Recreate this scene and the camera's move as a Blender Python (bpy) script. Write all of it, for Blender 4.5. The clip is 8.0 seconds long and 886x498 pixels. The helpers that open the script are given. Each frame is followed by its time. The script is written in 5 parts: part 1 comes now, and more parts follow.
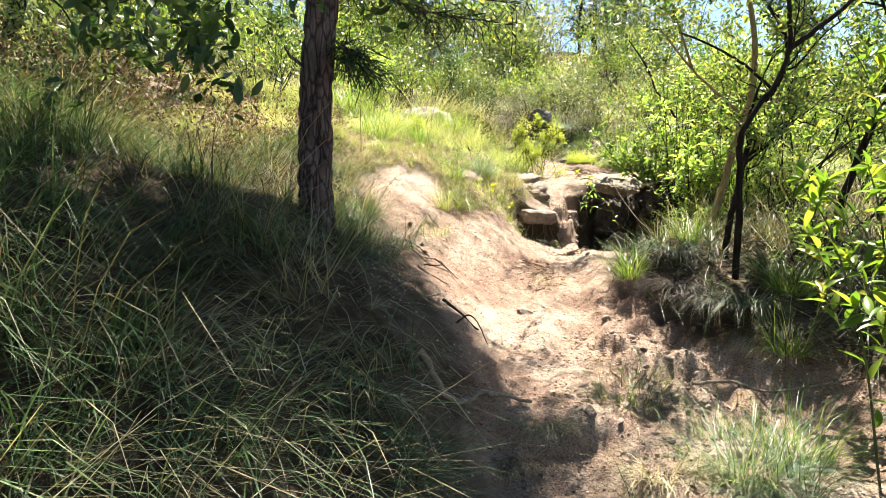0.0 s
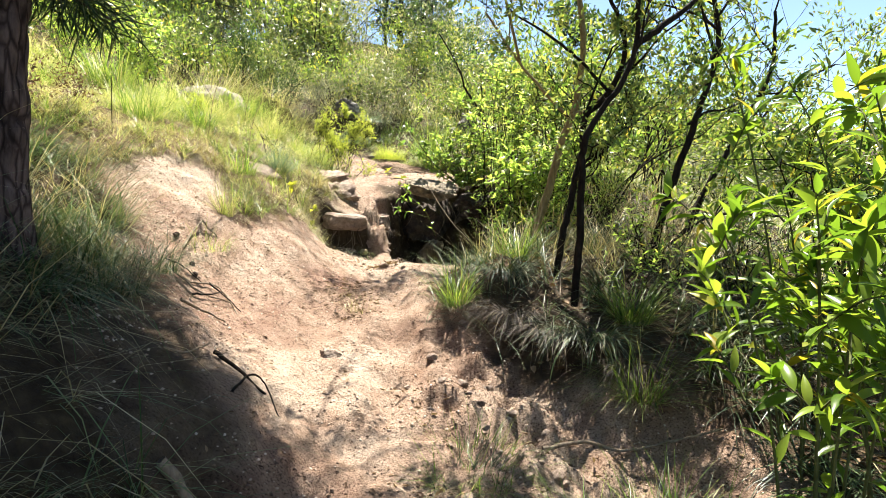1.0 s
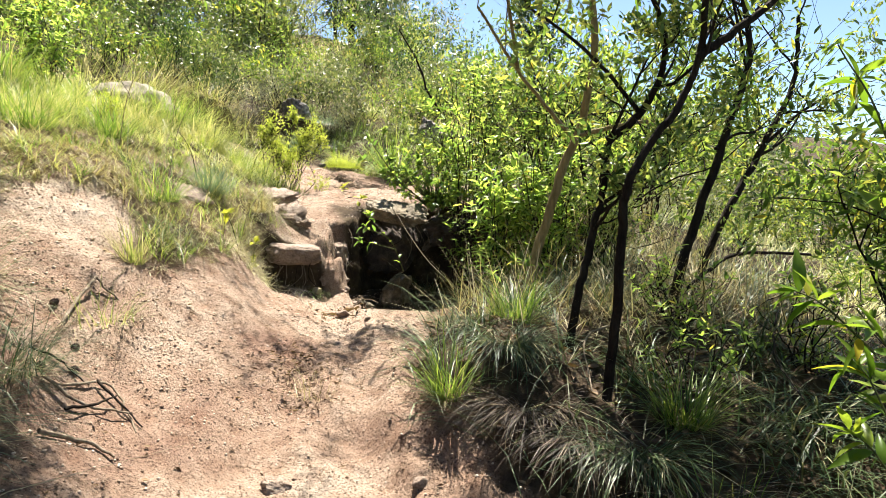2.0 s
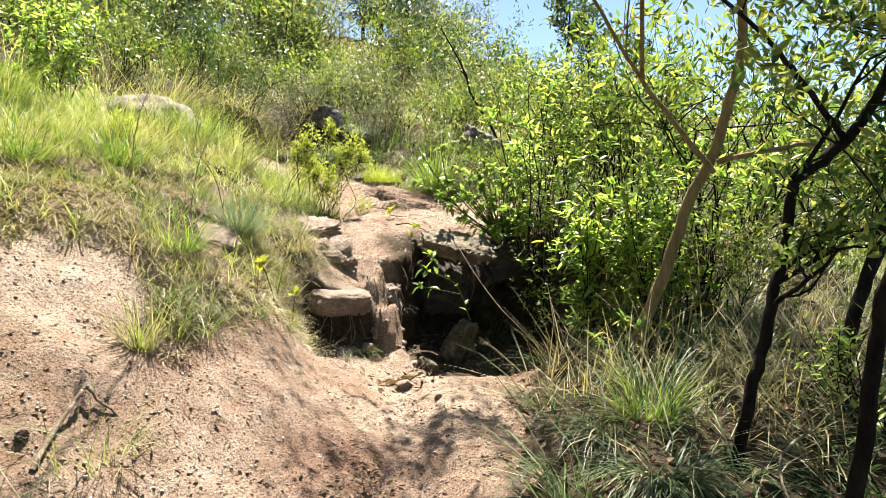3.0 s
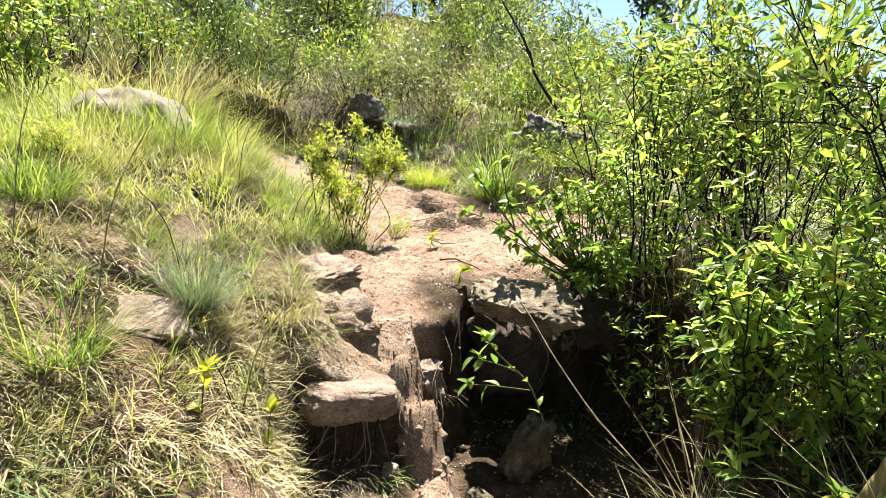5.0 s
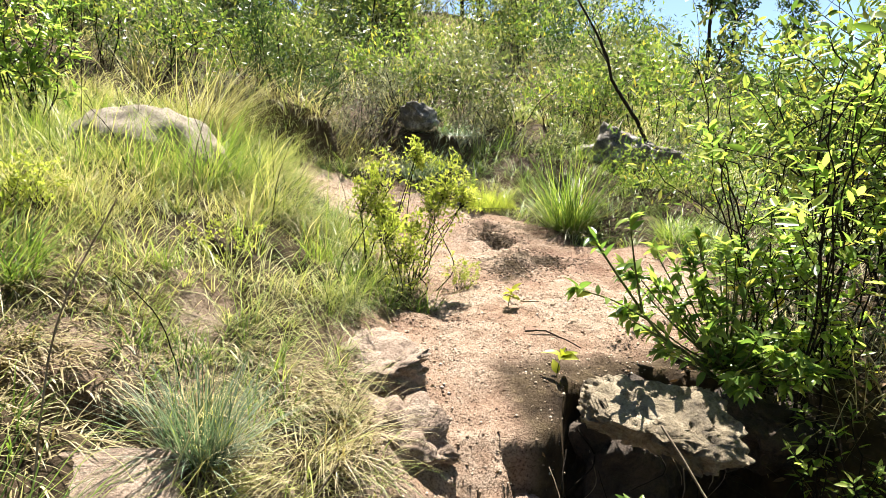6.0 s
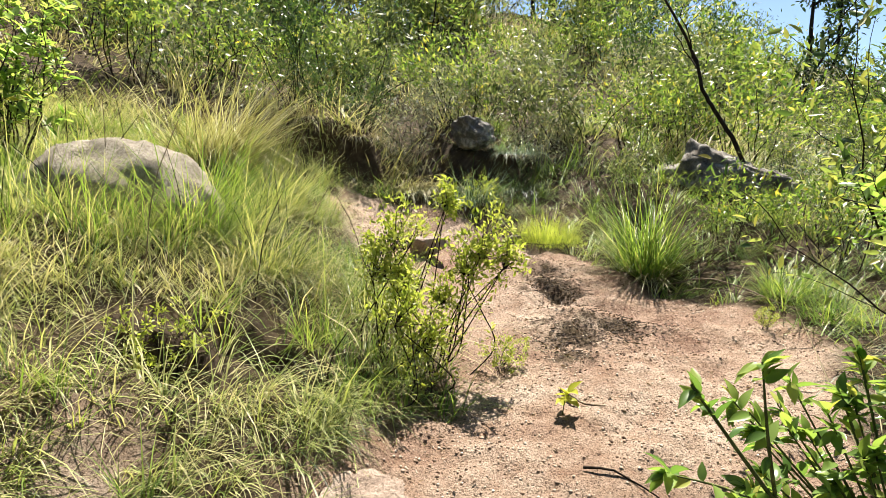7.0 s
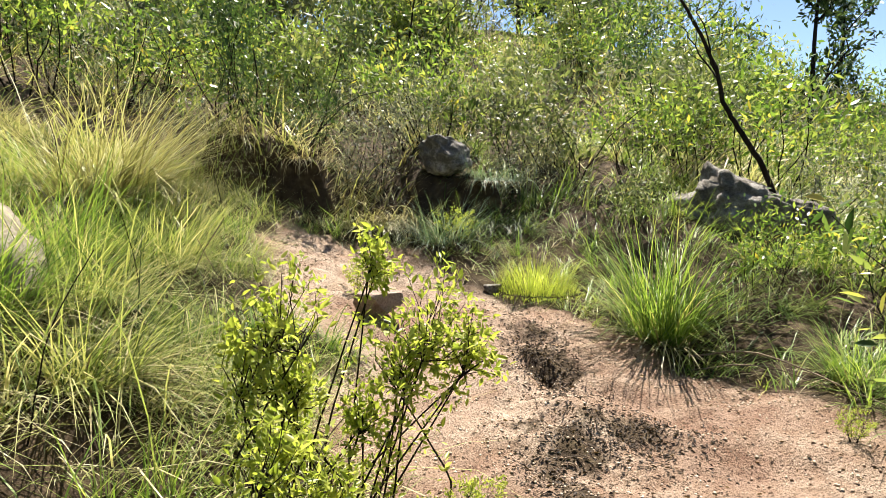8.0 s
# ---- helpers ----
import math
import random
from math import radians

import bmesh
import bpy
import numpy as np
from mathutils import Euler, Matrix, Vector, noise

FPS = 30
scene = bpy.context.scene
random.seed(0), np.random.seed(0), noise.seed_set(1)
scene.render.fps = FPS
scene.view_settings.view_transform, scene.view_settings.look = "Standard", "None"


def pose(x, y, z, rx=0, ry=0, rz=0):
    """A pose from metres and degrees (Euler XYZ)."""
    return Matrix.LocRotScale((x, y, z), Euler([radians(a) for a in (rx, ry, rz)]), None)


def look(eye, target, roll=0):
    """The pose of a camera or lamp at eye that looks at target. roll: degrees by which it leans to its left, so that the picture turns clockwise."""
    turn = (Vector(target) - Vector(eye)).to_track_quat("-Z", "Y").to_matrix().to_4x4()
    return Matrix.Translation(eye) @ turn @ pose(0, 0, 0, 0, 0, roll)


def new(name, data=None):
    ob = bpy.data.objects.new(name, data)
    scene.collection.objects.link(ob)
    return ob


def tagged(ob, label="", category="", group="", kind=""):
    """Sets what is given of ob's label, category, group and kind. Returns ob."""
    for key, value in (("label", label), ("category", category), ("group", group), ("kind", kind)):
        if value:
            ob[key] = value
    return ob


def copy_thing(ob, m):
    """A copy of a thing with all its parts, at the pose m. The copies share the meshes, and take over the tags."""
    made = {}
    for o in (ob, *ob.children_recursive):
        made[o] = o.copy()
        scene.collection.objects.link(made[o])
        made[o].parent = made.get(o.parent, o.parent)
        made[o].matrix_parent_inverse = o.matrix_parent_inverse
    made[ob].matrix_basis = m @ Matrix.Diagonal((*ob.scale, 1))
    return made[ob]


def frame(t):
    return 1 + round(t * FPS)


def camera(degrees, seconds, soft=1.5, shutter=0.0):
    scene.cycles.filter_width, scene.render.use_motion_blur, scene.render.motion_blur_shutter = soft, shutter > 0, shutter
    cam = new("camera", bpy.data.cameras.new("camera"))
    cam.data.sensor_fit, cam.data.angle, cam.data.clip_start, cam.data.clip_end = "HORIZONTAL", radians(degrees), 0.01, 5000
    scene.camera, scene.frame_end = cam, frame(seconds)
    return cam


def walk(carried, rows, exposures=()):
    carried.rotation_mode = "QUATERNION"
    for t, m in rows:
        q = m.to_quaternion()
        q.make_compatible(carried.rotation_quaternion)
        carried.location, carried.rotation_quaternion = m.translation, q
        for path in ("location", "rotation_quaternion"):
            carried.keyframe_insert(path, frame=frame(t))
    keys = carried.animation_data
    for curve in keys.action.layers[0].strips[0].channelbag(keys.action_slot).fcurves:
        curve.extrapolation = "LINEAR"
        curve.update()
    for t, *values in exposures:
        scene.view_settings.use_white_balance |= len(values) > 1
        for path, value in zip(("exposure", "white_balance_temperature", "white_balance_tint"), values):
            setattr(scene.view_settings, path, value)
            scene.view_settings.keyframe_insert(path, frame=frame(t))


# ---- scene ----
cam = camera(70.9, 8.0, soft=0.6, shutter=0.0)
PATH = [
    (0, (-0.046, 0.215, 1.518), (-0.033, 2.209, 1.369), -0.4),
    (0.5, (0.062, 0.645, 1.589), (0.439, 2.602, 1.423), 0.4),
    (1, (0.082, 1.258, 1.615), (0.71, 3.149, 1.449), 1.2),
    (1.2, (0.058, 1.52, 1.694), (0.774, 3.38, 1.527), 1.5),
    (2.3, (0.273, 2.671, 1.921), (1.059, 4.502, 1.748), 1.9),
    (2.5, (0.258, 2.904, 1.954), (1.02, 4.745, 1.773), 1.7),
    (2.7, (0.248, 3.107, 2.026), (0.984, 4.959, 1.855), 1.5),
    (3, (0.262, 3.408, 2.141), (0.976, 5.268, 1.96), 1.2),
    (3.2, (0.302, 3.643, 2.136), (0.979, 5.515, 1.947), 1.0),
    (3.5, (0.4, 3.979, 2.229), (0.987, 5.882, 2.04), 0.6),
    (3.7, (0.468, 4.076, 2.286), (1.013, 5.992, 2.106), 0.5),
    (4, (0.587, 4.251, 2.348), (1.129, 6.166, 2.146), 0.6),
    (4.2, (0.636, 4.378, 2.404), (1.185, 6.291, 2.207), 0.6),
    (5.3, (0.82, 5.194, 2.436), (1.353, 7.104, 2.178), 0.9),
    (5.5, (0.798, 5.426, 2.435), (1.289, 7.348, 2.178), 0.9),
    (5.7, (0.799, 5.704, 2.501), (1.26, 7.633, 2.244), 1.0),
    (6, (0.816, 5.954, 2.686), (1.239, 7.892, 2.432), 1.1),
    (6.2, (0.878, 6.078, 2.729), (1.261, 8.024, 2.473), 1.1),
    (6.5, (1.06, 6.379, 2.824), (1.326, 8.343, 2.557), 1.0),
    (6.8, (1.175, 6.678, 2.909), (1.376, 8.653, 2.665), 1.1),
    (7, (1.182, 6.892, 2.936), (1.383, 8.866, 2.681), 1.2),
    (7.5, (1.264, 7.359, 2.935), (1.468, 9.341, 2.759), 0.9),
    (7.8, (1.477, 7.785, 2.983), (1.704, 9.764, 2.797), 1.0),
    (8, (1.512, 8.089, 3.01), (1.748, 10.067, 2.825), 1.2),
]
walk(cam, [(t, look(eye, target, roll)) for t, eye, target, roll in PATH],
     exposures=[(0.0, 2.55, 6750, 10), (1.0, 2.33, 6750, 10), (4.0, 2.15, 6750, 10), (5.5, 2.33, 6750, 10), (6.5, 1.95, 6750, 10), (7.5, 1.87, 6750, 10), (8.0, 1.95, 6750, 10)])

# ---- daylight: clear sky, high sun ahead of the walker ----
SUN_AZ, SUN_EL = radians(20), radians(62)      # azimuth to the right of +y
sky_world = bpy.data.worlds.new("sky")
scene.world = sky_world
sky_world.use_nodes = True
sky = sky_world.node_tree.nodes.new("ShaderNodeTexSky")
sky.sky_type, sky.sun_disc = "NISHITA", False
sky.sun_elevation, sky.sun_rotation = SUN_EL, SUN_AZ
sky.altitude, sky.air_density, sky.dust_density, sky.ozone_density = 1700, 1.0, .3, 1.6
sky_world.node_tree.links.new(sky.outputs[0], sky_world.node_tree.nodes["Background"].inputs[0])
sky_world.node_tree.nodes["Background"].inputs[1].default_value = 0.05
sun_data = bpy.data.lights.new("sun", "SUN")
sun_data.energy, sun_data.angle, sun_data.color = 5.0, radians(0.53), (1.0, 0.95, 0.87)
sun = new("sun", sun_data)
to_sun = Vector((math.sin(SUN_AZ) * math.cos(SUN_EL), math.cos(SUN_AZ) * math.cos(SUN_EL), math.sin(SUN_EL)))
sun.matrix_world = look(to_sun * 50, (0, 0, 0))


# ---- numeric helpers ----
def sstep(a, b, x):
    t = np.clip((x - a) / (b - a), 0, 1)
    return t * t * (3 - 2 * t)


LATTICE = np.random.default_rng(3).random((256, 256))


def vnoise(x, y, size, seed=0):
    """Smooth noise 0..1 with features of the given size in metres."""
    x, y = np.asarray(x, float) / size + seed * 17.3, np.asarray(y, float) / size + seed * 9.1
    i, j = np.floor(x).astype(int), np.floor(y).astype(int)
    u, v = x - i, y - j
    u, v = u * u * (3 - 2 * u), v * v * (3 - 2 * v)
    g = lambda a, b: LATTICE[a % 256, b % 256]
    return (g(i, j) * (1 - u) + g(i + 1, j) * u) * (1 - v) + (g(i, j + 1) * (1 - u) + g(i + 1, j + 1) * u) * v


# ---- the lie of the land ----
PROFILE_Y = [-6, -2, 0, 2, 4, 4.8, 6, 7.2, 7.58, 7.74, 8.3, 9.0, 9.7, 11, 12.3, 13.6, 18, 27, 33, 60, 400]
PROFILE_Z = [-1.5, -.5, -.1, .2, .56, .68, .86, 1.0, 1.05, 1.27, 1.62, 1.80, 1.87, 1.94, 2.2, 2.65, 4.2, 7.6, 8.2, 4, -10]
CENTRE_Y = [-6, 0, 2, 4, 5, 6, 7.2, 8.3, 9.5, 11, 12.5, 14, 400]
CENTRE_X = [0.1, 0.2, 0.35, 0.75, 1.0, 1.25, 1.35, 1.45, 1.75, 2.3, 2.2, 1.5, 1.5]
BUMPS = [(1.45, 5.35, .5, .16), (1.95, 3.6, .8, -.14), (.2, 9.9, .9, .12), (4.9, 13.1, .8, .2),
         (1.2, 6.4, .5, .06), (-.15, 5.95, .2, .06), (3.5, 11.5, .22, -.1)]
# dark hollows under the overhanging turf: x, y, half-widths
PITS = [(.74, 9.44, .2, .13), (.42, 9.12, .2, .1), (.05, 7.86, .2, .07)]
# outline of the trodden bare earth
DIRT = np.array([(-.2, -3), (-.13, 2.4), (-.12, 3.2), (-.32, 3.5), (-.44, 3.95), (-.52, 4.5), (-.5, 5.15), (-.55, 5.7), (-.85, 6.2), (-.5, 6.8), (-.15, 6.9),
                 (.05, 6.35), (.47, 6.8), (.85, 7.4), (1.0, 7.9), (.95, 8.9), (1.25, 9.5), (1.6, 9.8), (1.6, 10.5), (1.3, 10.5),
                 (1.25, 10.9), (1.35, 11.3), (.9, 11.9), (.72, 12.7), (.85, 13.4), (1.9, 13.2), (2.2, 12.6), (2.5, 12.3), (3.1, 11.9),
                 (3.3, 11.4), (3.65, 10.5), (3.7, 10.0), (3.2, 9.2), (2.6, 8.5), (2.9, 8.2), (2.9, 7.6), (2.4, 7.15), (2.05, 6.65), (1.72, 6.05),
                 (1.5, 5.8), (1.42, 5.2), (1.62, 4.4), (2.05, 4.0), (2.3, 3.7), (2.45, 3.2), (2.2, 2.6), (1.3, 1.5), (.7, -3)])


def bare(x, y):
    """Signed distance to the edge of the bare earth: positive on it."""
    x, y = np.asarray(x, float), np.asarray(y, float)
    best, inside = np.full(x.shape, 1e9), np.zeros(x.shape, bool)
    for (ax, ay), (bx, by) in zip(DIRT, np.roll(DIRT, -1, 0)):
        dx, dy = bx - ax, by - ay
        t = np.clip(((x - ax) * dx + (y - ay) * dy) / (dx * dx + dy * dy), 0, 1)
        best = np.minimum(best, np.hypot(x - ax - t * dx, y - ay - t * dy))
        if dy:
            inside ^= ((ay > y) != (by > y)) & (x < ax + (y - ay) * dx / dy)
    return np.where(inside, best, -best) + .16 * (vnoise(x, y, .3, 4) - .5) + .08 * (vnoise(x, y, .1, 5) - .5)


def pit(x, y):
    """1 inside the hollows under the turf, 0 outside."""
    deep = np.zeros(np.shape(x))
    for px, py, wx, wy in PITS:
        deep = np.maximum(deep, sstep(1.25, .7, np.hypot((x - px) / wx, (y - py) / wy) + .5 * (vnoise(x, y, .12, 77) - .5)))
    return deep


def smooth_height(x, y):
    bank = sstep(.5, .85, x)
    z = bank * np.interp(y, PROFILE_Y, PROFILE_Z) + (1 - bank) * np.interp(y, PROFILE_Y[:7] + PROFILE_Y[10:], PROFILE_Z[:7] + PROFILE_Z[10:])
    d = x - np.interp(y, CENTRE_Y, CENTRE_X)
    left = np.maximum(-d - np.interp(y, [0, 4, 5, 6, 7, 8, 9, 11, 13, 14], [.25, .35, .5, .25, .15, .2, .45, .6, .5, .3]), 0)
    steep = np.interp(y, [0, 3, 4.5, 5.5, 7, 8, 10, 13, 20], [.85, .8, .6, .42, .5, .45, .40, .35, .12])
    z = z + steep * np.minimum(left, 1.6) + .24 * np.clip(left - 1.6, 0, 14)
    right = np.maximum(d - np.interp(y, [0, 3, 3.4, 4, 4.4, 4.8, 5.2, 5.8, 6.3, 7, 8, 9, 11, 13], [1.2, 1.3, 1.35, 1.0, .76, .52, .36, .3, .62, .95, .95, .9, 1.1, 1.3]), 0)
    z = z + np.interp(y, [0, 3, 3.8, 5.2, 6, 7, 9, 12, 14], [.1, .12, .45, .8, .5, .5, .1, .35, .3]) * np.minimum(right, np.interp(y, [3.8, 5.2, 6], [.42, .42, .7])) - .19 * np.clip(right - 2.4, 0, 40) * sstep(40, 20, y)
    for bx, by, br, bh in BUMPS:
        z = z + bh * np.exp(-((x - bx) ** 2 + (y - by) ** 2) / br ** 2)
    # washed-out hollow under the slab, and an undercut bank across the slope above the path
    back = 8.25 + .35 * sstep(1.85, 2.0, x) + .15 * (vnoise(x, y, .15, 52) - .5)
    hollow = sstep(1.54, 1.66, x + .12 * (vnoise(x, y, .2, 53) - .5)) * sstep(3.15, 2.8, x) * sstep(6.95, 7.35, y) * sstep(back, back - .1, y)
    z = z + hollow * (np.minimum(z, .80 + .05 * (y - 7)) - z)
    under = sstep(.80, .92, x + .1 * (vnoise(x, y, .12, 54) - .5)) * sstep(1.47, 1.38, x + .1 * (vnoise(x, y, .1, 55) - .5)) * sstep(7.2, 7.45, y) * sstep(7.86, 7.78, y)
    z = z + under * (np.minimum(z, 1.03) - z)
    edge = 13.55 + .12 * x + .25 * (vnoise(x, y * 0, .5, 14) - .5)
    z = z + .5 * sstep(edge, edge + .10, y) * np.maximum(sstep(-.1, .25, x) * sstep(1.3, 1.0, x), sstep(1.7, 2.0, x) * sstep(2.9, 2.6, x) * .8) * sstep(17, 14.6, y)
    ledge = sstep(3.42, 3.30, y + .1 * (x - .3)) * sstep(-.2, .05, x) * sstep(1.0, .7, x) * sstep(1.8, 2.6, y)
    return z - .2 * ledge


def height(x, y):
    x, y = np.asarray(x, float), np.asarray(y, float)
    near = sstep(22, 14, y)
    z = smooth_height(x, y) + near * .10 * (vnoise(x, y, .9, 1) - .5) + .6 * (1 - near) * (vnoise(x, y, 5, 6) - .5)
    z = z + near * (.055 * (vnoise(x, y, .22, 2) - .5) + .042 * (vnoise(x, y, .09, 3) - .5))
    # trampled, rooty mound on the low side
    rough = 1.0 * np.exp(-((x - 1.52) / .22) ** 2 - ((y - 7.9) / .5) ** 2) + 1.15 * np.exp(-((x - 1.35) / .5) ** 2 - ((y - 4.2) / 1.2) ** 2) + .8 * np.exp(-((x - 2.5) / .35) ** 2 - ((y - 11.1) / .8) ** 2)
    z = z + rough * (.15 * (vnoise(x + y * .5, y - x * .5, .13, 31) - .5) + .07 * (vnoise(x, y, .06, 32) - .5))
    # rills washed down the gully
    d = x - np.interp(y, CENTRE_Y, CENTRE_X)
    gully = np.exp(-(d / .16) ** 2) * sstep(3.6, 4.6, y) * sstep(9.0, 8.3, y)
    dips = np.exp(-((x - 2.5) / .16) ** 2 - ((y - 11.45) / .38) ** 2) + .7 * np.exp(-((x - 2.45) / .2) ** 2 - ((y - 10.45) / .2) ** 2)
    return z - .07 * gully - .09 * dips * sstep(.25, .6, vnoise(x + .4 * y, .6 * y, .13, 58)) - .13 * pit(x, y)


def on_ground(x, y, up=0.0):
    return Vector((x, y, float(height(x, y)) + up))


# ---- mesh helpers ----
def mesh_of(name, verts, faces, material, smooth=False, tone=None):
    """A mesh from arrays of vertices and of triangles."""
    me = bpy.data.meshes.new(name)
    verts, faces = np.asarray(verts, np.float32), np.asarray(faces, np.int32)
    me.vertices.add(len(verts))
    me.vertices.foreach_set("co", verts.ravel())
    me.loops.add(faces.size)
    me.loops.foreach_set("vertex_index", faces.ravel())
    me.polygons.add(len(faces))
    me.polygons.foreach_set("loop_start", np.arange(0, faces.size, faces.shape[1], dtype=np.int32))
    if smooth:
        me.polygons.foreach_set("use_smooth", np.ones(len(faces), bool))
    me.update(calc_edges=True)
    me.materials.append(material)
    if tone is not None:
        me.attributes.new("tone", "FLOAT", "POINT").data.foreach_set("value", np.asarray(tone, np.float32))
    return me


def empty(name, place, label="", category="", group="", kind=""):
    ob = new(name)
    ob.empty_display_size = .05
    ob.matrix_basis = Matrix.Translation(place)
    return tagged(ob, label, category, group, kind)


def part(name, data, parent, label="", kind=""):
    ob = new(name, data)
    ob.parent = parent
    return tagged(ob, label, kind=kind)


def unit(v):
    return v / np.maximum(np.linalg.norm(v, axis=-1, keepdims=True), 1e-9)


def blade_arrays(base, azimuth, length, lean, curl, width):
    """Arching grass blades: tapered strips of five triangles each."""
    n = len(base)
    side = np.stack([-np.sin(azimuth), np.cos(azimuth), np.zeros(n)], 1)
    out = np.stack([np.cos(azimuth), np.sin(azimuth), np.zeros(n)], 1)
    up = np.array([0, 0, 1.0])
    p, rows = base.copy(), []
    for k, w in enumerate((1.0, .85, .55)):
        rows += [p - side * (width * w / 2)[:, None], p + side * (width * w / 2)[:, None]]
        a = lean + curl * (k + .5) / 3
        p = p + (length / 3)[:, None] * (np.sin(a)[:, None] * out + np.cos(a)[:, None] * up)
    rows.append(p)
    v = np.stack(rows, 1).reshape(-1, 3)
    f = np.array([(0, 1, 2), (1, 3, 2), (2, 3, 4), (3, 5, 4), (4, 5, 6)])
    return v, (f[None] + 7 * np.arange(n)[:, None, None]).reshape(-1, 3)


def leaf_arrays(p, along, normal, length, width, fold=.25):
    """Pointed leaves, folded along the midrib and bowed at the tip: eight triangles each."""
    along = unit(along)
    side = unit(np.cross(along, normal))
    nor = np.cross(side, along)
    L, W = length[:, None], width[:, None]
    rows = [p]
    for u, w in ((.3, .92), (.66, .8)):
        mid = p + along * L * u - nor * (W * fold * .5 + L * .10 * u * u)
        rows += [mid - side * W * w / 2 + nor * W * fold * w, mid, mid + side * W * w / 2 + nor * W * fold * w]
    v = np.stack(rows + [p + along * L - nor * L * .14], 1).reshape(-1, 3)
    f = np.array([(0, 2, 1), (0, 3, 2), (1, 2, 5), (1, 5, 4), (2, 3, 6), (2, 6, 5), (4, 5, 7), (5, 6, 7)])
    return v, (f[None] + 8 * np.arange(len(p))[:, None, None]).reshape(-1, 3)


def join(arrays):
    vs, fs, n = [], [], 0
    for v, f in arrays:
        vs.append(v)
        fs.append(f + n)
        n += len(v)
    return np.concatenate(vs), np.concatenate(fs)


def tube_arrays(points, radii, sides=6):
    """A tapered limb along a line of points."""
    pts, n = np.asarray(points, float), len(points)
    tan = unit(np.gradient(pts, axis=0))
    ref = np.array([.31, .87, .2])
    a = unit(np.cross(tan, ref))
    b = np.cross(tan, a)
    ang = np.arange(sides) * 2 * np.pi / sides
    v = (pts[:, None] + np.asarray(radii)[:, None, None] * (np.cos(ang)[None, :, None] * a[:, None] + np.sin(ang)[None, :, None] * b[:, None])).reshape(-1, 3)
    f = []
    for i in range(n - 1):
        for k in range(sides):
            q, r = i * sides + k, i * sides + (k + 1) % sides
            f += [(q, r, r + sides), (q, r + sides, q + sides)]
    return v, np.array(f)


def bend(points, n):
    """Catmull-Rom through a few points, n steps a span."""
    p = [np.asarray(q, float) for q in points]
    p = [2 * p[0] - p[1]] + p + [2 * p[-1] - p[-2]]
    out = []
    for i in range(1, len(p) - 2):
        for t in np.arange(n) / n:
            out.append(.5 * (2 * p[i] + (p[i + 1] - p[i - 1]) * t + (2 * p[i - 1] - 5 * p[i] + 4 * p[i + 1] - p[i + 2]) * t ** 2
                             + (3 * p[i] - p[i - 1] - 3 * p[i + 1] + p[i + 2]) * t ** 3))
    return np.array(out + [p[-2]])


# ---- materials ----
def material(name):
    m = bpy.data.materials.new(name)
    m.use_nodes = True
    return m, m.node_tree.nodes, m.node_tree.links, m.node_tree.nodes["Principled BSDF"]


def ramp(nodes, stops):
    r = nodes.new("ShaderNodeValToRGB")
    e = r.color_ramp.elements
    while len(e) < len(stops):
        e.new(0.5)
    for k, (at, col) in enumerate(stops):
        e[k].position, e[k].color = at, (*col, 1)
    return r


def noise_node(nodes, links, scale, detail=4, rough=.6, vector=None):
    n = nodes.new("ShaderNodeTexNoise")
    n.inputs["Scale"].default_value, n.inputs["Detail"].default_value, n.inputs["Roughness"].default_value = scale, detail, rough
    if vector is None:
        c = nodes.new("ShaderNodeTexCoord")
        vector = c.outputs["Object"]
    links.new(vector, n.inputs["Vector"])
    return n


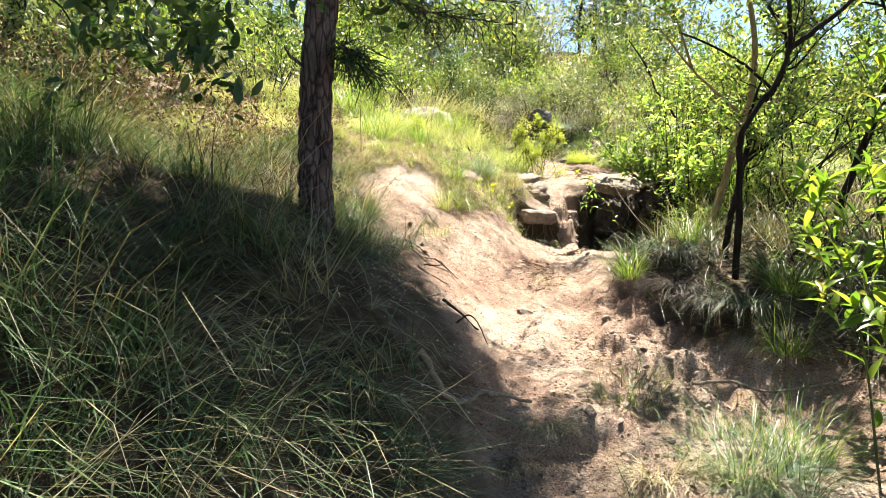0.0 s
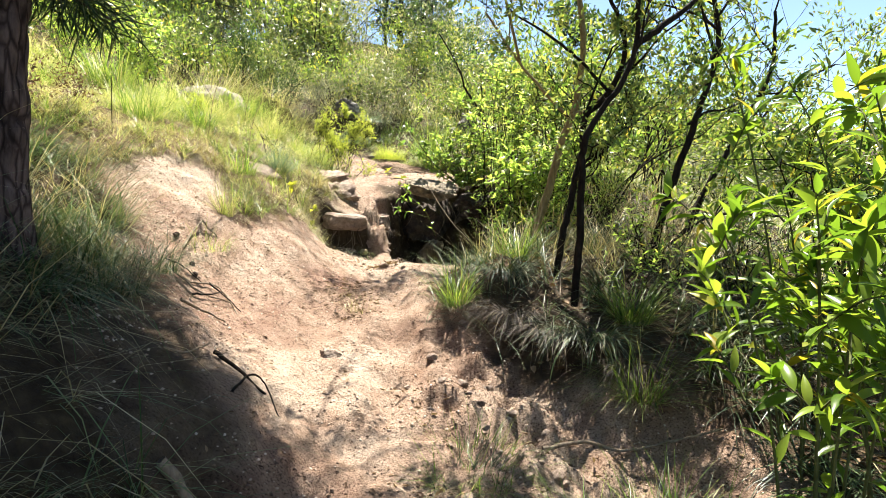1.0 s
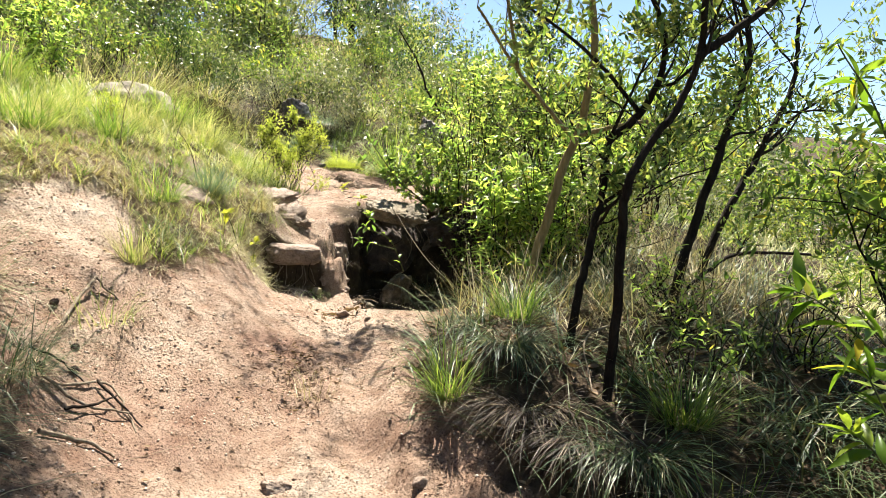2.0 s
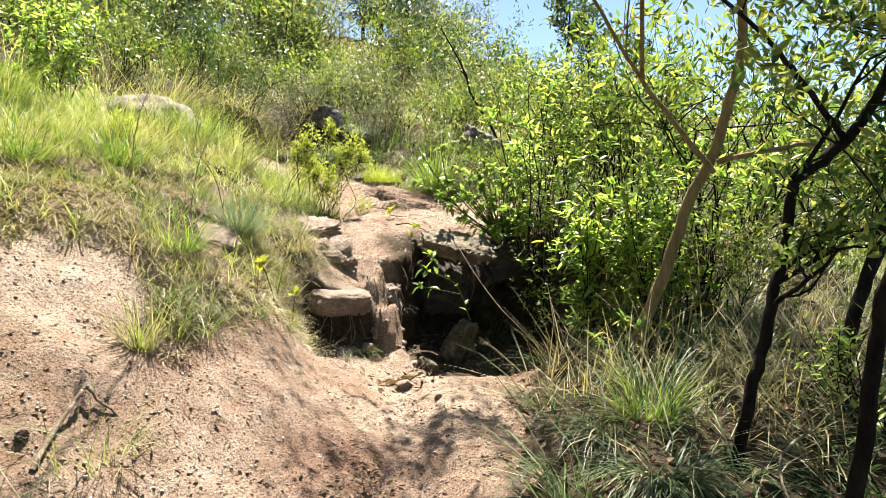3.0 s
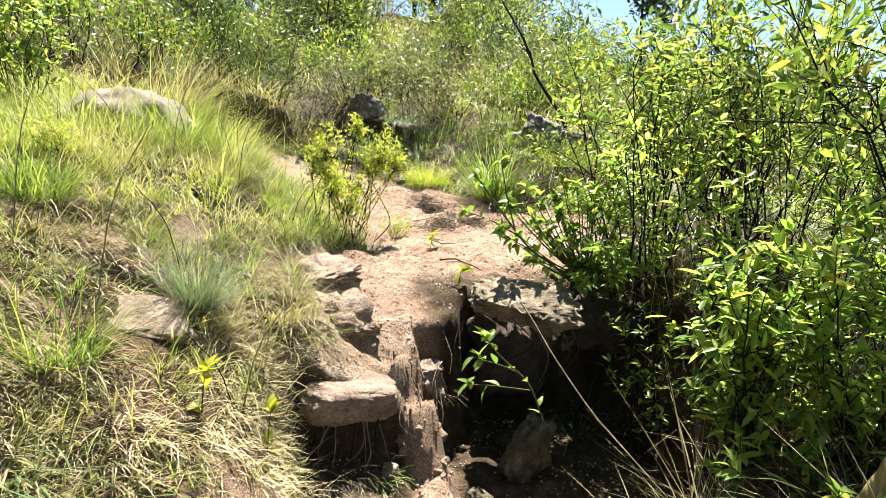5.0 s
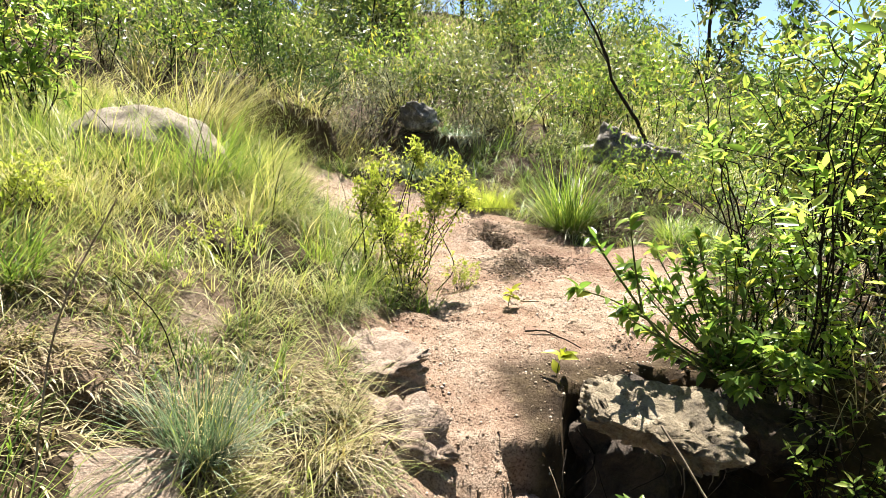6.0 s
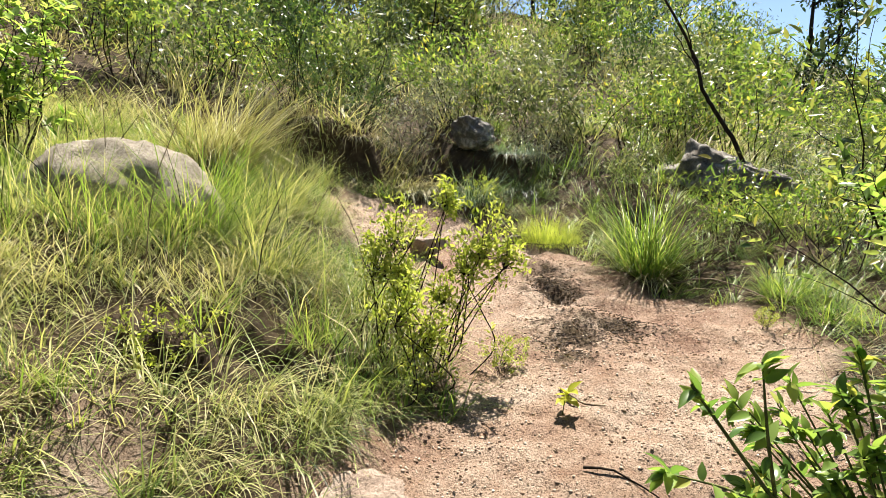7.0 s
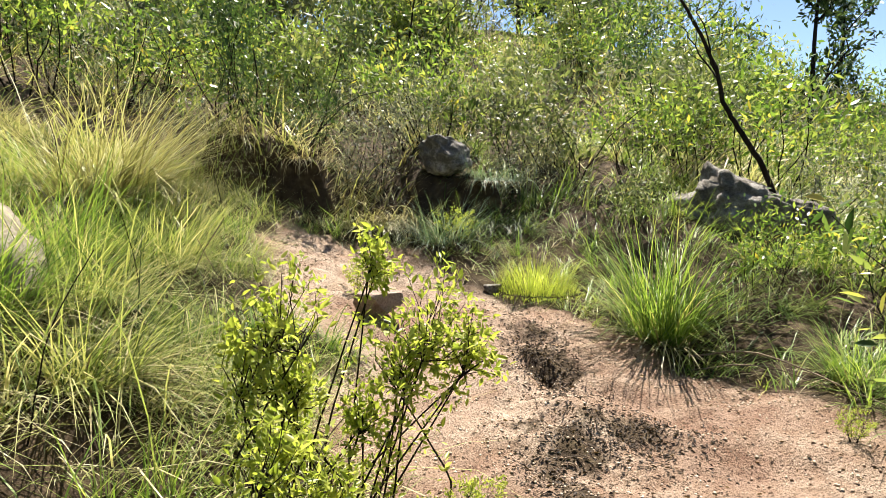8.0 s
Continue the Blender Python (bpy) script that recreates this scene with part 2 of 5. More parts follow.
def foliage(name, stops, through_light=.4, rough=.45, patch=.0, each=False):
    """Leaf or blade: colour varies from piece to piece; some light passes through."""
    m, nodes, links, b = material(name)
    geo = nodes.new("ShaderNodeNewGeometry")
    r = ramp(nodes, [(at, (c[0], c[1] * .98, c[2] * (1.2 if c[1] > c[0] else .95))) for at, c in stops])
    value = geo.outputs["Random Per Island"]
    if each:
        value = nodes.new("ShaderNodeObjectInfo").outputs["Random"]
    if patch == "tone":
        at = nodes.new("ShaderNodeAttribute")
        at.attribute_name = "tone"
        mix = nodes.new("ShaderNodeMath")
        mix.operation, mix.use_clamp = "MULTIPLY_ADD", True
        links.new(value, mix.inputs[0])
        mix.inputs[1].default_value = .7
        off = nodes.new("ShaderNodeMath")
        off.operation = "MULTIPLY_ADD"
        links.new(at.outputs["Fac"], off.inputs[0])
        off.inputs[1].default_value, off.inputs[2].default_value = .8, -.27
        links.new(off.outputs[0], mix.inputs[2])
        value = mix.outputs[0]
    elif patch:
        n = noise_node(nodes, links, 1.3, 2)
        mix = nodes.new("ShaderNodeMath")
        mix.operation, mix.use_clamp = "MULTIPLY_ADD", True
        links.new(n.outputs["Fac"], mix.inputs[0])
        mix.inputs[1].default_value = patch
        off = nodes.new("ShaderNodeMath")
        off.operation = "MULTIPLY_ADD"
        links.new(value, off.inputs[0])
        off.inputs[1].default_value, off.inputs[2].default_value = 1 - .5 * patch, -.25 * patch
        links.new(off.outputs[0], mix.inputs[2])
        value = mix.outputs[0]
    links.new(value, r.inputs[0])
    links.new(r.outputs[0], b.inputs["Base Color"])
    b.inputs["Roughness"].default_value = rough
    b.inputs["Specular IOR Level"].default_value = .24
    tr = nodes.new("ShaderNodeBsdfTranslucent")
    warm = nodes.new("ShaderNodeMixRGB")
    warm.blend_type = "MULTIPLY"
    warm.inputs[0].default_value = 1
    warm.inputs[2].default_value = (1.28, 1.32, .8, 1)
    links.new(r.outputs[0], warm.inputs[1])
    links.new(warm.outputs[0], tr.inputs["Color"])
    mx = nodes.new("ShaderNodeMixShader")
    mx.inputs[0].default_value = through_light
    links.new(b.outputs[0], mx.inputs[1])
    links.new(tr.outputs[0], mx.inputs[2])
    links.new(mx.outputs[0], nodes["Material Output"].inputs["Surface"])
    return m


def bark(name, dark, light, scale=9, stretch=.25, depth=.6):
    m, nodes, links, b = material(name)
    c = nodes.new("ShaderNodeTexCoord")
    mp = nodes.new("ShaderNodeMapping")
    mp.inputs["Scale"].default_value = (1, 1, stretch)
    links.new(c.outputs["Object"], mp.inputs[0])
    n = noise_node(nodes, links, scale, 6, .65, mp.outputs[0])
    v = nodes.new("ShaderNodeTexVoronoi")
    v.feature, v.inputs["Scale"].default_value = "DISTANCE_TO_EDGE", scale * 1.6
    links.new(mp.outputs[0], v.inputs["Vector"])
    r = ramp(nodes, [(.3, dark), (.72, light)])
    links.new(n.outputs["Fac"], r.inputs[0])
    crack = ramp(nodes, [(.02, (.22, .2, .2)), (.16, (1, 1, 1))])
    links.new(v.outputs["Distance"], crack.inputs[0])
    k = nodes.new("ShaderNodeMixRGB")
    k.blend_type = "MULTIPLY"
    k.inputs[0].default_value = .9 if depth > .9 else .25
    links.new(r.outputs[0], k.inputs[1])
    links.new(crack.outputs[0], k.inputs[2])
    links.new(k.outputs[0], b.inputs["Base Color"])
    b.inputs["Roughness"].default_value, b.inputs["Specular IOR Level"].default_value = .95, .12
    add = nodes.new("ShaderNodeMath")
    add.operation = "ADD"
    links.new(n.outputs["Fac"], add.inputs[0])
    links.new(v.outputs["Distance"], add.inputs[1])
    bu = nodes.new("ShaderNodeBump")
    bu.inputs["Strength"].default_value, bu.inputs["Distance"].default_value = depth, .02
    links.new(add.outputs[0], bu.inputs["Height"])
    links.new(bu.outputs[0], b.inputs["Normal"])
    return m


def earth(name):
    """Bare pinkish earth with grit, turning to brown soil and litter under the plants and to painted shade in the
    hollow, by a ground attribute.
    """
    m, nodes, links, b = material(name)
    big, mid, fine = noise_node(nodes, links, 1.1, 5), noise_node(nodes, links, 9, 6, .65), noise_node(nodes, links, 95, 5, .75)
    tone = ramp(nodes, [(.30, (.25, .16, .12)), (.48, (.35, .262, .2)), (.66, (.48, .40, .322))])
    links.new(big.outputs["Fac"], tone.inputs[0])
    grit = ramp(nodes, [(.37, (.16, .12, .10)), (.46, (.78, .75, .72)), (.75, (1.3, 1.26, 1.24))])
    links.new(fine.outputs["Fac"], grit.inputs[0])
    blotch = ramp(nodes, [(.3, (.72, .62, .56)), (.6, (1, 1, 1))])
    links.new(mid.outputs["Fac"], blotch.inputs[0])
    m1, m2 = nodes.new("ShaderNodeMixRGB"), nodes.new("ShaderNodeMixRGB")
    for k in (m1, m2):
        k.blend_type = "MULTIPLY"
        k.inputs[0].default_value = 1
    links.new(tone.outputs[0], m1.inputs[1])
    links.new(grit.outputs[0], m1.inputs[2])
    links.new(m1.outputs[0], m2.inputs[1])
    links.new(blotch.outputs[0], m2.inputs[2])
    soil_shade = ramp(nodes, [(.3, (.022, .014, .009)), (.55, (.066, .046, .027)), (.75, (.13, .098, .056))])
    links.new(mid.outputs["Fac"], soil_shade.inputs[0])
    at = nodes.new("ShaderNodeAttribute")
    at.attribute_name = "soil_shade"
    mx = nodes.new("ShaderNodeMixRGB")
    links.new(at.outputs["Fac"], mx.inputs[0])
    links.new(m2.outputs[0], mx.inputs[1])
    links.new(soil_shade.outputs[0], mx.inputs[2])
    links.new(mx.outputs[0], b.inputs["Base Color"])
    b.inputs["Roughness"].default_value = .95
    b.inputs["Specular IOR Level"].default_value = .15
    sm = nodes.new("ShaderNodeMath")
    sm.operation = "MULTIPLY_ADD"
    links.new(mid.outputs["Fac"], sm.inputs[0])
    sm.inputs[1].default_value = 2.5
    links.new(fine.outputs["Fac"], sm.inputs[2])
    bu = nodes.new("ShaderNodeBump")
    bu.inputs["Strength"].default_value, bu.inputs["Distance"].default_value = 1.0, .02
    links.new(sm.outputs[0], bu.inputs["Height"])
    links.new(bu.outputs[0], b.inputs["Normal"])
    return m


def stone(name, dark, mid_col, light):
    m, nodes, links, b = material(name)
    at = nodes.new("ShaderNodeNewGeometry").outputs["Position"]
    n1, n2 = noise_node(nodes, links, 8, 6, .65, at), noise_node(nodes, links, 75, 5, .7, at)
    r = ramp(nodes, [(.3, dark), (.5, mid_col), (.68, light)])
    links.new(n1.outputs["Fac"], r.inputs[0])
    g = ramp(nodes, [(.35, (.45, .42, .38)), (.55, (1, 1, 1))])
    links.new(n2.outputs["Fac"], g.inputs[0])
    k = nodes.new("ShaderNodeMixRGB")
    k.blend_type = "MULTIPLY"
    k.inputs[0].default_value = .85
    links.new(r.outputs[0], k.inputs[1])
    links.new(g.outputs[0], k.inputs[2])
    links.new(k.outputs[0], b.inputs["Base Color"])
    b.inputs["Roughness"].default_value = .9
    bu = nodes.new("ShaderNodeBump")
    bu.inputs["Strength"].default_value, bu.inputs["Distance"].default_value = .9, .02
    links.new(n2.outputs["Fac"], bu.inputs["Height"])
    links.new(bu.outputs[0], b.inputs["Normal"])
    return m


EARTH = earth("earth")
GRASS = foliage("meadow_grass", [(0, (.028, .046, .01)), (.2, (.125, .175, .034)), (.5, (.28, .31, .088)), (.75, (.41, .385, .19)), (1, (.5, .455, .3))], .38, .42, "tone")
# one grass in two copies: darkened for the verge's shade, brightened for the bank
SHADE_GRASS = foliage("shade_green_grass", [(0, (.012, .03, .01)), (.4, (.038, .07, .019)), (.78, (.095, .13, .042)), (.93, (.18, .165, .09)), (1, (.34, .3, .2))], .2, .42, "tone")
BANK_GRASS = foliage("brightened_bank_grass", [(0, (.018, .045, .015)), (.4, (.055, .105, .03)), (.78, (.13, .185, .062)), (.93, (.21, .21, .11)), (1, (.36, .33, .22))], .25, .42, "tone")
DRY_GRASS = foliage("straw", [(0, (.06, .046, .024)), (.3, (.24, .20, .105)), (.7, (.38, .33, .2)), (1, (.47, .43, .30))], .3, .5, "tone")
BLEACH = foliage("bleached_blade", [(0, (.13, .12, .05)), (.4, (.34, .33, .15)), (1, (.56, .53, .36))], .2, .5, "tone")
CLUMP = foliage("clump_grass", [(0, (.035, .075, .013)), (.5, (.15, .23, .036)), (.85, (.27, .33, .065)), (1, (.37, .35, .14))], .42, .4, "tone")
BLUE_GRASS = foliage("grey_green_grass", [(0, (.066, .12, .06)), (.6, (.156, .216, .12)), (1, (.276, .3, .192))], .25, .4, "tone")
ROOTLET = foliage("dead_rootlets", [(0, (.018, .012, .009)), (.6, (.065, .046, .031)), (1, (.27, .21, .145))], .1, .6, "tone")
LEAF_BRIGHT = foliage("bright_leaf", [(0, (.054, .108, .018)), (.5, (.144, .21, .036)), (.9, (.252, .3, .066)), (1, (.372, .3, .054))], .5, .32)
LEAF_MID = foliage("green_leaf", [(0, (.021, .051, .013)), (.3, (.096, .156, .033)), (.7, (.216, .264, .066)), (1, (.312, .3, .09))], .46, .32)
LEAF_LUSH = foliage("lush_leaf", [(0, (.075, .14, .026)), (.35, (.18, .28, .055)), (.75, (.3, .4, .08)), (.95, (.39, .46, .1)), (1, (.48, .4, .08))], .64, .3)
LEAF_DARK = foliage("dark_leaf", [(0, (.021, .045, .012)), (.6, (.048, .084, .021)), (1, (.096, .132, .036))], .38, .33)
LEAF_LIME = foliage("lime_leaf", [(0, (.16, .21, .03)), (.6, (.31, .36, .055)), (1, (.41, .42, .1))], .55, .33)
LEAF_OLIVE = foliage("olive_leaf", [(0, (.042, .06, .018)), (.5, (.114, .144, .045)), (.9, (.204, .228, .084)), (1, (.3, .276, .132))], .38, .45)
LEAF_GREY = foliage("grey_leaf", [(0, (.072, .084, .054)), (.5, (.162, .174, .114)), (1, (.276, .264, .186))], .45, .5)
STEM_GREEN = bark("green_stem", (.042, .054, .018), (.12, .132, .048), 20, .3, .3)
NEEDLE = foliage("needles", [(0, (.012, .03, .009)), (.6, (.027, .054, .015)), (1, (.06, .078, .024))], .2, .45)
DEAD_LEAF = foliage("dead_leaf", [(0, (.048, .027, .015)), (.5, (.12, .072, .042)), (1, (.24, .168, .102))], .15, .7)
GRAVEL = foliage("gravel", [(0, (.07, .045, .033)), (.3, (.2, .14, .1)), (.7, (.4, .32, .255)), (1, (.56, .49, .41))], 0, .9)
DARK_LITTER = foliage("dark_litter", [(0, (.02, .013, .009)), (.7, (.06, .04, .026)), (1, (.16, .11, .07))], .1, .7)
BARK_PINE = bark("pine_bark", (.02, .013, .011), (.19, .135, .115), 16, .22, 1.0)
BARK_DARK = bark("dark_bark", (.007, .005, .004), (.032, .024, .017), 20, .3)
BARK_TAN = bark("tan_bark", (.15, .11, .05), (.33, .26, .13), 16, .2, .5)
TWIG = bark("dry_twig", (.12, .09, .06), (.27, .222, .168), 30, .3, .3)
ROCK = stone("sandstone", (.132, .09, .066), (.276, .204, .156), (.36, .288, .228))
ROCK_DRAB = stone("drab_sandstone", (.13, .105, .075), (.24, .205, .152), (.32, .28, .215))
ROCK_LICHEN = stone("dark_lichen_rock", (.04, .036, .03), (.11, .1, .088), (.36, .34, .31))
ROCK_GREY = stone("lichen_rock", (.04, .034, .028), (.15, .132, .11), (.36, .34, .31))
ROCK_SLAB = stone("pitted_yellow_rock", (.05, .038, .024), (.2, .16, .105), (.34, .29, .21))
# brown earth, darkened further to carry the hollow's shade in its colour
ROCK_EARTH = stone("shade_dark_earth", (.018, .012, .009), (.05, .034, .024), (.1, .07, .05))
ROCK_MOSS = stone("mossy_rock", (.036, .03, .015), (.126, .102, .06), (.288, .24, .174))

# ---- ground: one sheet out to the horizon ----
far = np.geomspace(.06, 300, 60).cumsum()
far = far[far < 420]
gx = np.concatenate([-3 - far[::-1], np.arange(-3, -1, .06), np.arange(-1, 3.7, .03), np.arange(3.7, 5, .06), 5 + far])
gy = np.concatenate([-1 - far[far < 120][::-1], np.arange(-1, 2.4, .06), np.arange(2.4, 13.4, .03), np.arange(13.4, 14.5, .05), 14.5 + far])
X, Y = np.meshgrid(gx, gy)
Z = height(X, Y)
soil_shade = 1 - sstep(-.12, .06, bare(X, Y))
soil_shade = soil_shade * (1 - .6 * sstep(1.1, .9, X) * sstep(6.2, 6.6, Y) * sstep(9.2, 8.6, Y) * sstep(.3, .5, vnoise(X, Y, .35, 91)))
# damp dips; the last term paints the shade under the large grass clump
damp_shade = np.exp(-((X - 2.5) / .28) ** 2 - ((Y - 11.5) / .45) ** 2) + .9 * np.exp(-((X - 2.45) / .35) ** 2 - ((Y - 10.6) / .22) ** 2) + .5 * np.exp(-((X - 2.2) / .2) ** 2 - ((Y - 10.2) / .3) ** 2) + 2 * np.exp(-((X - 3.6) / .2) ** 2 - ((Y - 11.62) / .2) ** 2)
soil_shade = np.maximum(soil_shade, sstep(.3, .75, damp_shade * (1.9 * vnoise(X + .4 * Y, .6 * Y, .11, 51)) + .45 * (vnoise(X, Y, .045, 57) - .5)))
# shade of the step's undercut and the hollow, painted as dark soil colour
soil_shade = np.maximum(soil_shade, sstep(.85, .95, X) * sstep(1.47, 1.4, X) * sstep(7.45, 7.55, Y) * sstep(7.9, 7.85, Y))
soil_shade = np.maximum(soil_shade, sstep(1.62, 1.75, X) * sstep(3.2, 2.9, X) * sstep(6.95, 7.35, Y + .5 * (vnoise(X, Y, .2, 92) - .5)) * sstep(8.9, 8.7, Y))
# left bank face darkened along a wavering line, up to y 5.5
face = np.interp(Y, [2.4, 3.3, 3.9, 4.6, 5.2], [.1, .12, -.02, -.18, -.33]) + .25 * (vnoise(X, Y, .25, 83) - .5)
soil_shade = np.maximum(soil_shade, .85 * sstep(.06, -.14, X - face) * sstep(5.5, 5.1, Y))
nx, ny = len(gx), len(gy)
idx = np.arange(nx * ny).reshape(ny, nx)
quads = np.stack([idx[:-1, :-1], idx[:-1, 1:], idx[1:, 1:], idx[1:, :-1]], -1).reshape(-1, 4)
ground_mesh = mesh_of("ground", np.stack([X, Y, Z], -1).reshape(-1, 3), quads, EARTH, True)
ground_mesh.attributes.new("soil_shade", "FLOAT", "POINT").data.foreach_set("value", soil_shade.ravel().astype(np.float32))
tagged(new("ground", ground_mesh), "sloping hillside of bare pinkish trodden earth and brown soil", "ground", kind="structure")


# ---- rocks ----
def rock(name, place, size, turn, seed, mat, label, cuts=5, rough=.10, group="", boxy=1.0, dome=False, pits=0.0, fine=5, flat=False):
    """A weathered block: a ball cut by planes, then roughened."""
    bm = bmesh.new()
    bmesh.ops.create_icosphere(bm, subdivisions=fine, radius=1)
    r = np.random.default_rng(seed)
    planes = [(unit(r.normal(size=3)), r.uniform(.5, .8)) for _ in range(cuts)] + [(np.array([0, 0, 1.]), r.uniform(.5, .65)), (np.array([0, -1., .1]), .7)]
    if boxy < 1 or dome:
        planes = planes[:cuts]
    for v in bm.verts:
        p = np.array(v.co)
        p = np.sign(p) * np.abs(p) ** boxy
        p = p / max(1e-6, (np.abs(p) ** 6).sum() ** (1 / 6)) if boxy < 1 else p
        for nrm, dist in planes:
            over = p @ nrm - dist
            if over > 0:
                p = p - nrm * over * .92
        q = Vector(p)
        k = noise.fractal(q * 2.2 + Vector((seed, 0, 0)), 1.0, 2.1, 5) * rough + noise.noise(q * 9 + Vector((seed, 3, 0))) * rough * .25
        drop = 0
        if pits:
            w = Vector((q.x * size[0], q.y * size[1], q.z * size[2]))
            k -= pits * max(0, noise.noise(w * 14 + Vector((0, seed, 0))) - .15) + .5 * pits * max(0, noise.noise(w * 40 + Vector((0, seed, 5))) - .1)
            drop = 1.1 * pits * max(0, noise.noise(w * 22 + Vector((3, seed, 1)))) if flat and q.z > 0 else 0
        v.co = q * (1 + k) - Vector((0, 0, drop))
    me = bpy.data.meshes.new(name)
    for f in bm.faces:
        f.smooth = True
    bm.to_mesh(me)
    bm.free()
    me.materials.append(mat)
    ob = new(name, me)
    ob.matrix_basis = Matrix.Translation(place) @ pose(0, 0, 0, *turn) @ Matrix.Diagonal((*size, 1))
    return tagged(ob, label, "rock", group)


rock("step_stone", (1.15, 7.96, 1.345), (.235, .25, .085), (5, 4, 8), 1, ROCK, "flat pinkish sandstone block forming a step in the path", 2, .09, boxy=.55, pits=.12)
rock("stone", (1.22, 8.27, 1.59), (.19, .17, .16), (14, -6, -14), 2, ROCK, "weathered tan sandstone block beside the eroded channel", 4, .22, boxy=.75, pits=.6)
rock("pitted_rock", (1.03, 8.70, 1.77), (.27, .22, .14), (8, 0, 25), 4, ROCK, "pitted pale rock at the edge of the path", 3, .22, boxy=.75, pits=.8)
rock("pale_rock", (.72, 8.3, 1.68), (.26, .18, .11), (4, 0, 5), 14, ROCK, "flat pale rock showing through the grass", 3, .15, boxy=.6, pits=.3)
rock("pale_rock", (.16, 7.62, 1.845), (.33, .15, .06), (24, 12, 14), 15, ROCK, "long pale rock ledge half hidden by grass", 3, .15, boxy=.7, pits=.3)
rock("overhanging_slab", (2.19, 8.09, 1.69), (.30, .21, .075), (20, 5, -15), 5, ROCK_SLAB, "pitted yellowish rock slab overhanging a dark washed-out hollow", 2, .14, boxy=.6, pits=.5, fine=6, flat=True)
rock("hollow_wall", (2.36, 8.53, 1.38), (.36, .26, .3), (0, 6, -10), 33, ROCK_EARTH, "undercut earth wall below the slab, coloured dark for its shade", 4, .2, boxy=.7, pits=.4)
rock("rim_rock", (2.9, 8.68, 1.5), (.34, .22, .22), (0, -10, 30), 21, ROCK_MOSS, "dark rock at the back of the hollow", 4, .2, boxy=.7, pits=.4)
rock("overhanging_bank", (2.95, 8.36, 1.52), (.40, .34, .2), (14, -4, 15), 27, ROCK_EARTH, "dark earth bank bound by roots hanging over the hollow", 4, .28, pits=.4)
rock("hollow_stone", (2.12, 7.85, .98), (.16, .13, .26), (10, 0, 40), 16, ROCK_MOSS, "broken stone standing in the dark hollow", 5, .25, pits=.5)
rock("hollow_stone", (1.74, 7.5, .9), (.09, .08, .07), (10, 30, 10), 22, ROCK_MOSS, "fallen stone at the mouth of the hollow", 5, .2)
rock("earth_lump", (1.53, 7.84, 1.10), (.13, .12, .13), (5, 8, 20), 24, ROCK, "crumbling lump of earth between the step and the hollow", 4, .25, pits=.25)
rock("earth_lump", (1.63, 8.12, 1.32), (.13, .12, .13), (0, -10, 60), 26, ROCK, "crumbling lump of earth at the rim of the hollow", 4, .25, pits=.25)
rock("boulder", (-.25, 10.5, 2.6), (.54, .42, .47), (4, 3, 10), 7, ROCK_DRAB, "broad pale boulder half buried in tall grass", 1, .10, dome=True)
rock("hillside_rock", (2.2, 13.93, 3.34), (.25, .24, .19), (-14, 14, 20), 8, ROCK_LICHEN, "grey lichened rock jutting from the bank", 5, .2, pits=.08)
rock("hillside_rock", (4.85, 13.05, 2.74), (.72, .55, .5), (0, 20, -30), 9, ROCK_GREY, "pale grey fissured rock under a leaning sapling", 6, .26, pits=.15)
rock("cobble", (1.58, 12.0, 2.30), (.17, .14, .13), (0, 0, 30), 10, ROCK, "pale stone lying on the earth behind a small shrub", 4, .1)
rock("cobble", (2.62, 10.93, 1.93), (.10, .09, .06), (0, 0, 60), 11, ROCK, "small brown stone lying in the path", 4, .1)
rock("cobble", (2.42, 12.55, 2.30), (.08, .07, .06), (0, 0, 10), 12, ROCK_GREY, "grey stone at the end of the bare path", 4, .1)
rock("earth_clod", (-.10, 5.98, 1.335), (.08, .05, .045), (0, 12, -20), 17, ROCK, "dark clod of earth lying on the bare slope", 5, .2)
rock("earth_clod", (.61, 4.85, .685), (.07, .06, .05), (0, 12, 30), 18, ROCK, "small clod of earth in the gully", 5, .2)

cr = np.random.default_rng(20)
clod = None
for k in range(70):
    if k < 45:
        x, y = 1.3 + .32 * cr.normal(), 3.9 + .7 * cr.normal()
    else:
        x, y = 1.55 + .12 * cr.normal(), 7.4 + .3 * cr.normal()
    size = cr.uniform(.012, .04) if k % 6 else cr.uniform(.04, .07)
    turn = (cr.uniform(-20, 20), cr.uniform(-20, 20), cr.uniform(0, 360))
    if clod is None:
        clod = rock("earth_clod", on_ground(x, y), (1, .8, .6), turn, 23, ROCK, "crumbled clod of earth on the trampled mound", 5, .22, "clods of earth", fine=3)
    ob = clod if k == 0 else copy_thing(clod, Matrix())
    ob.matrix_basis = Matrix.Translation(on_ground(x, y, size * .2)) @ pose(0, 0, 0, *turn) @ Matrix.Diagonal((size, size * cr.uniform(.6, .9), size * cr.uniform(.4, .7), 1))


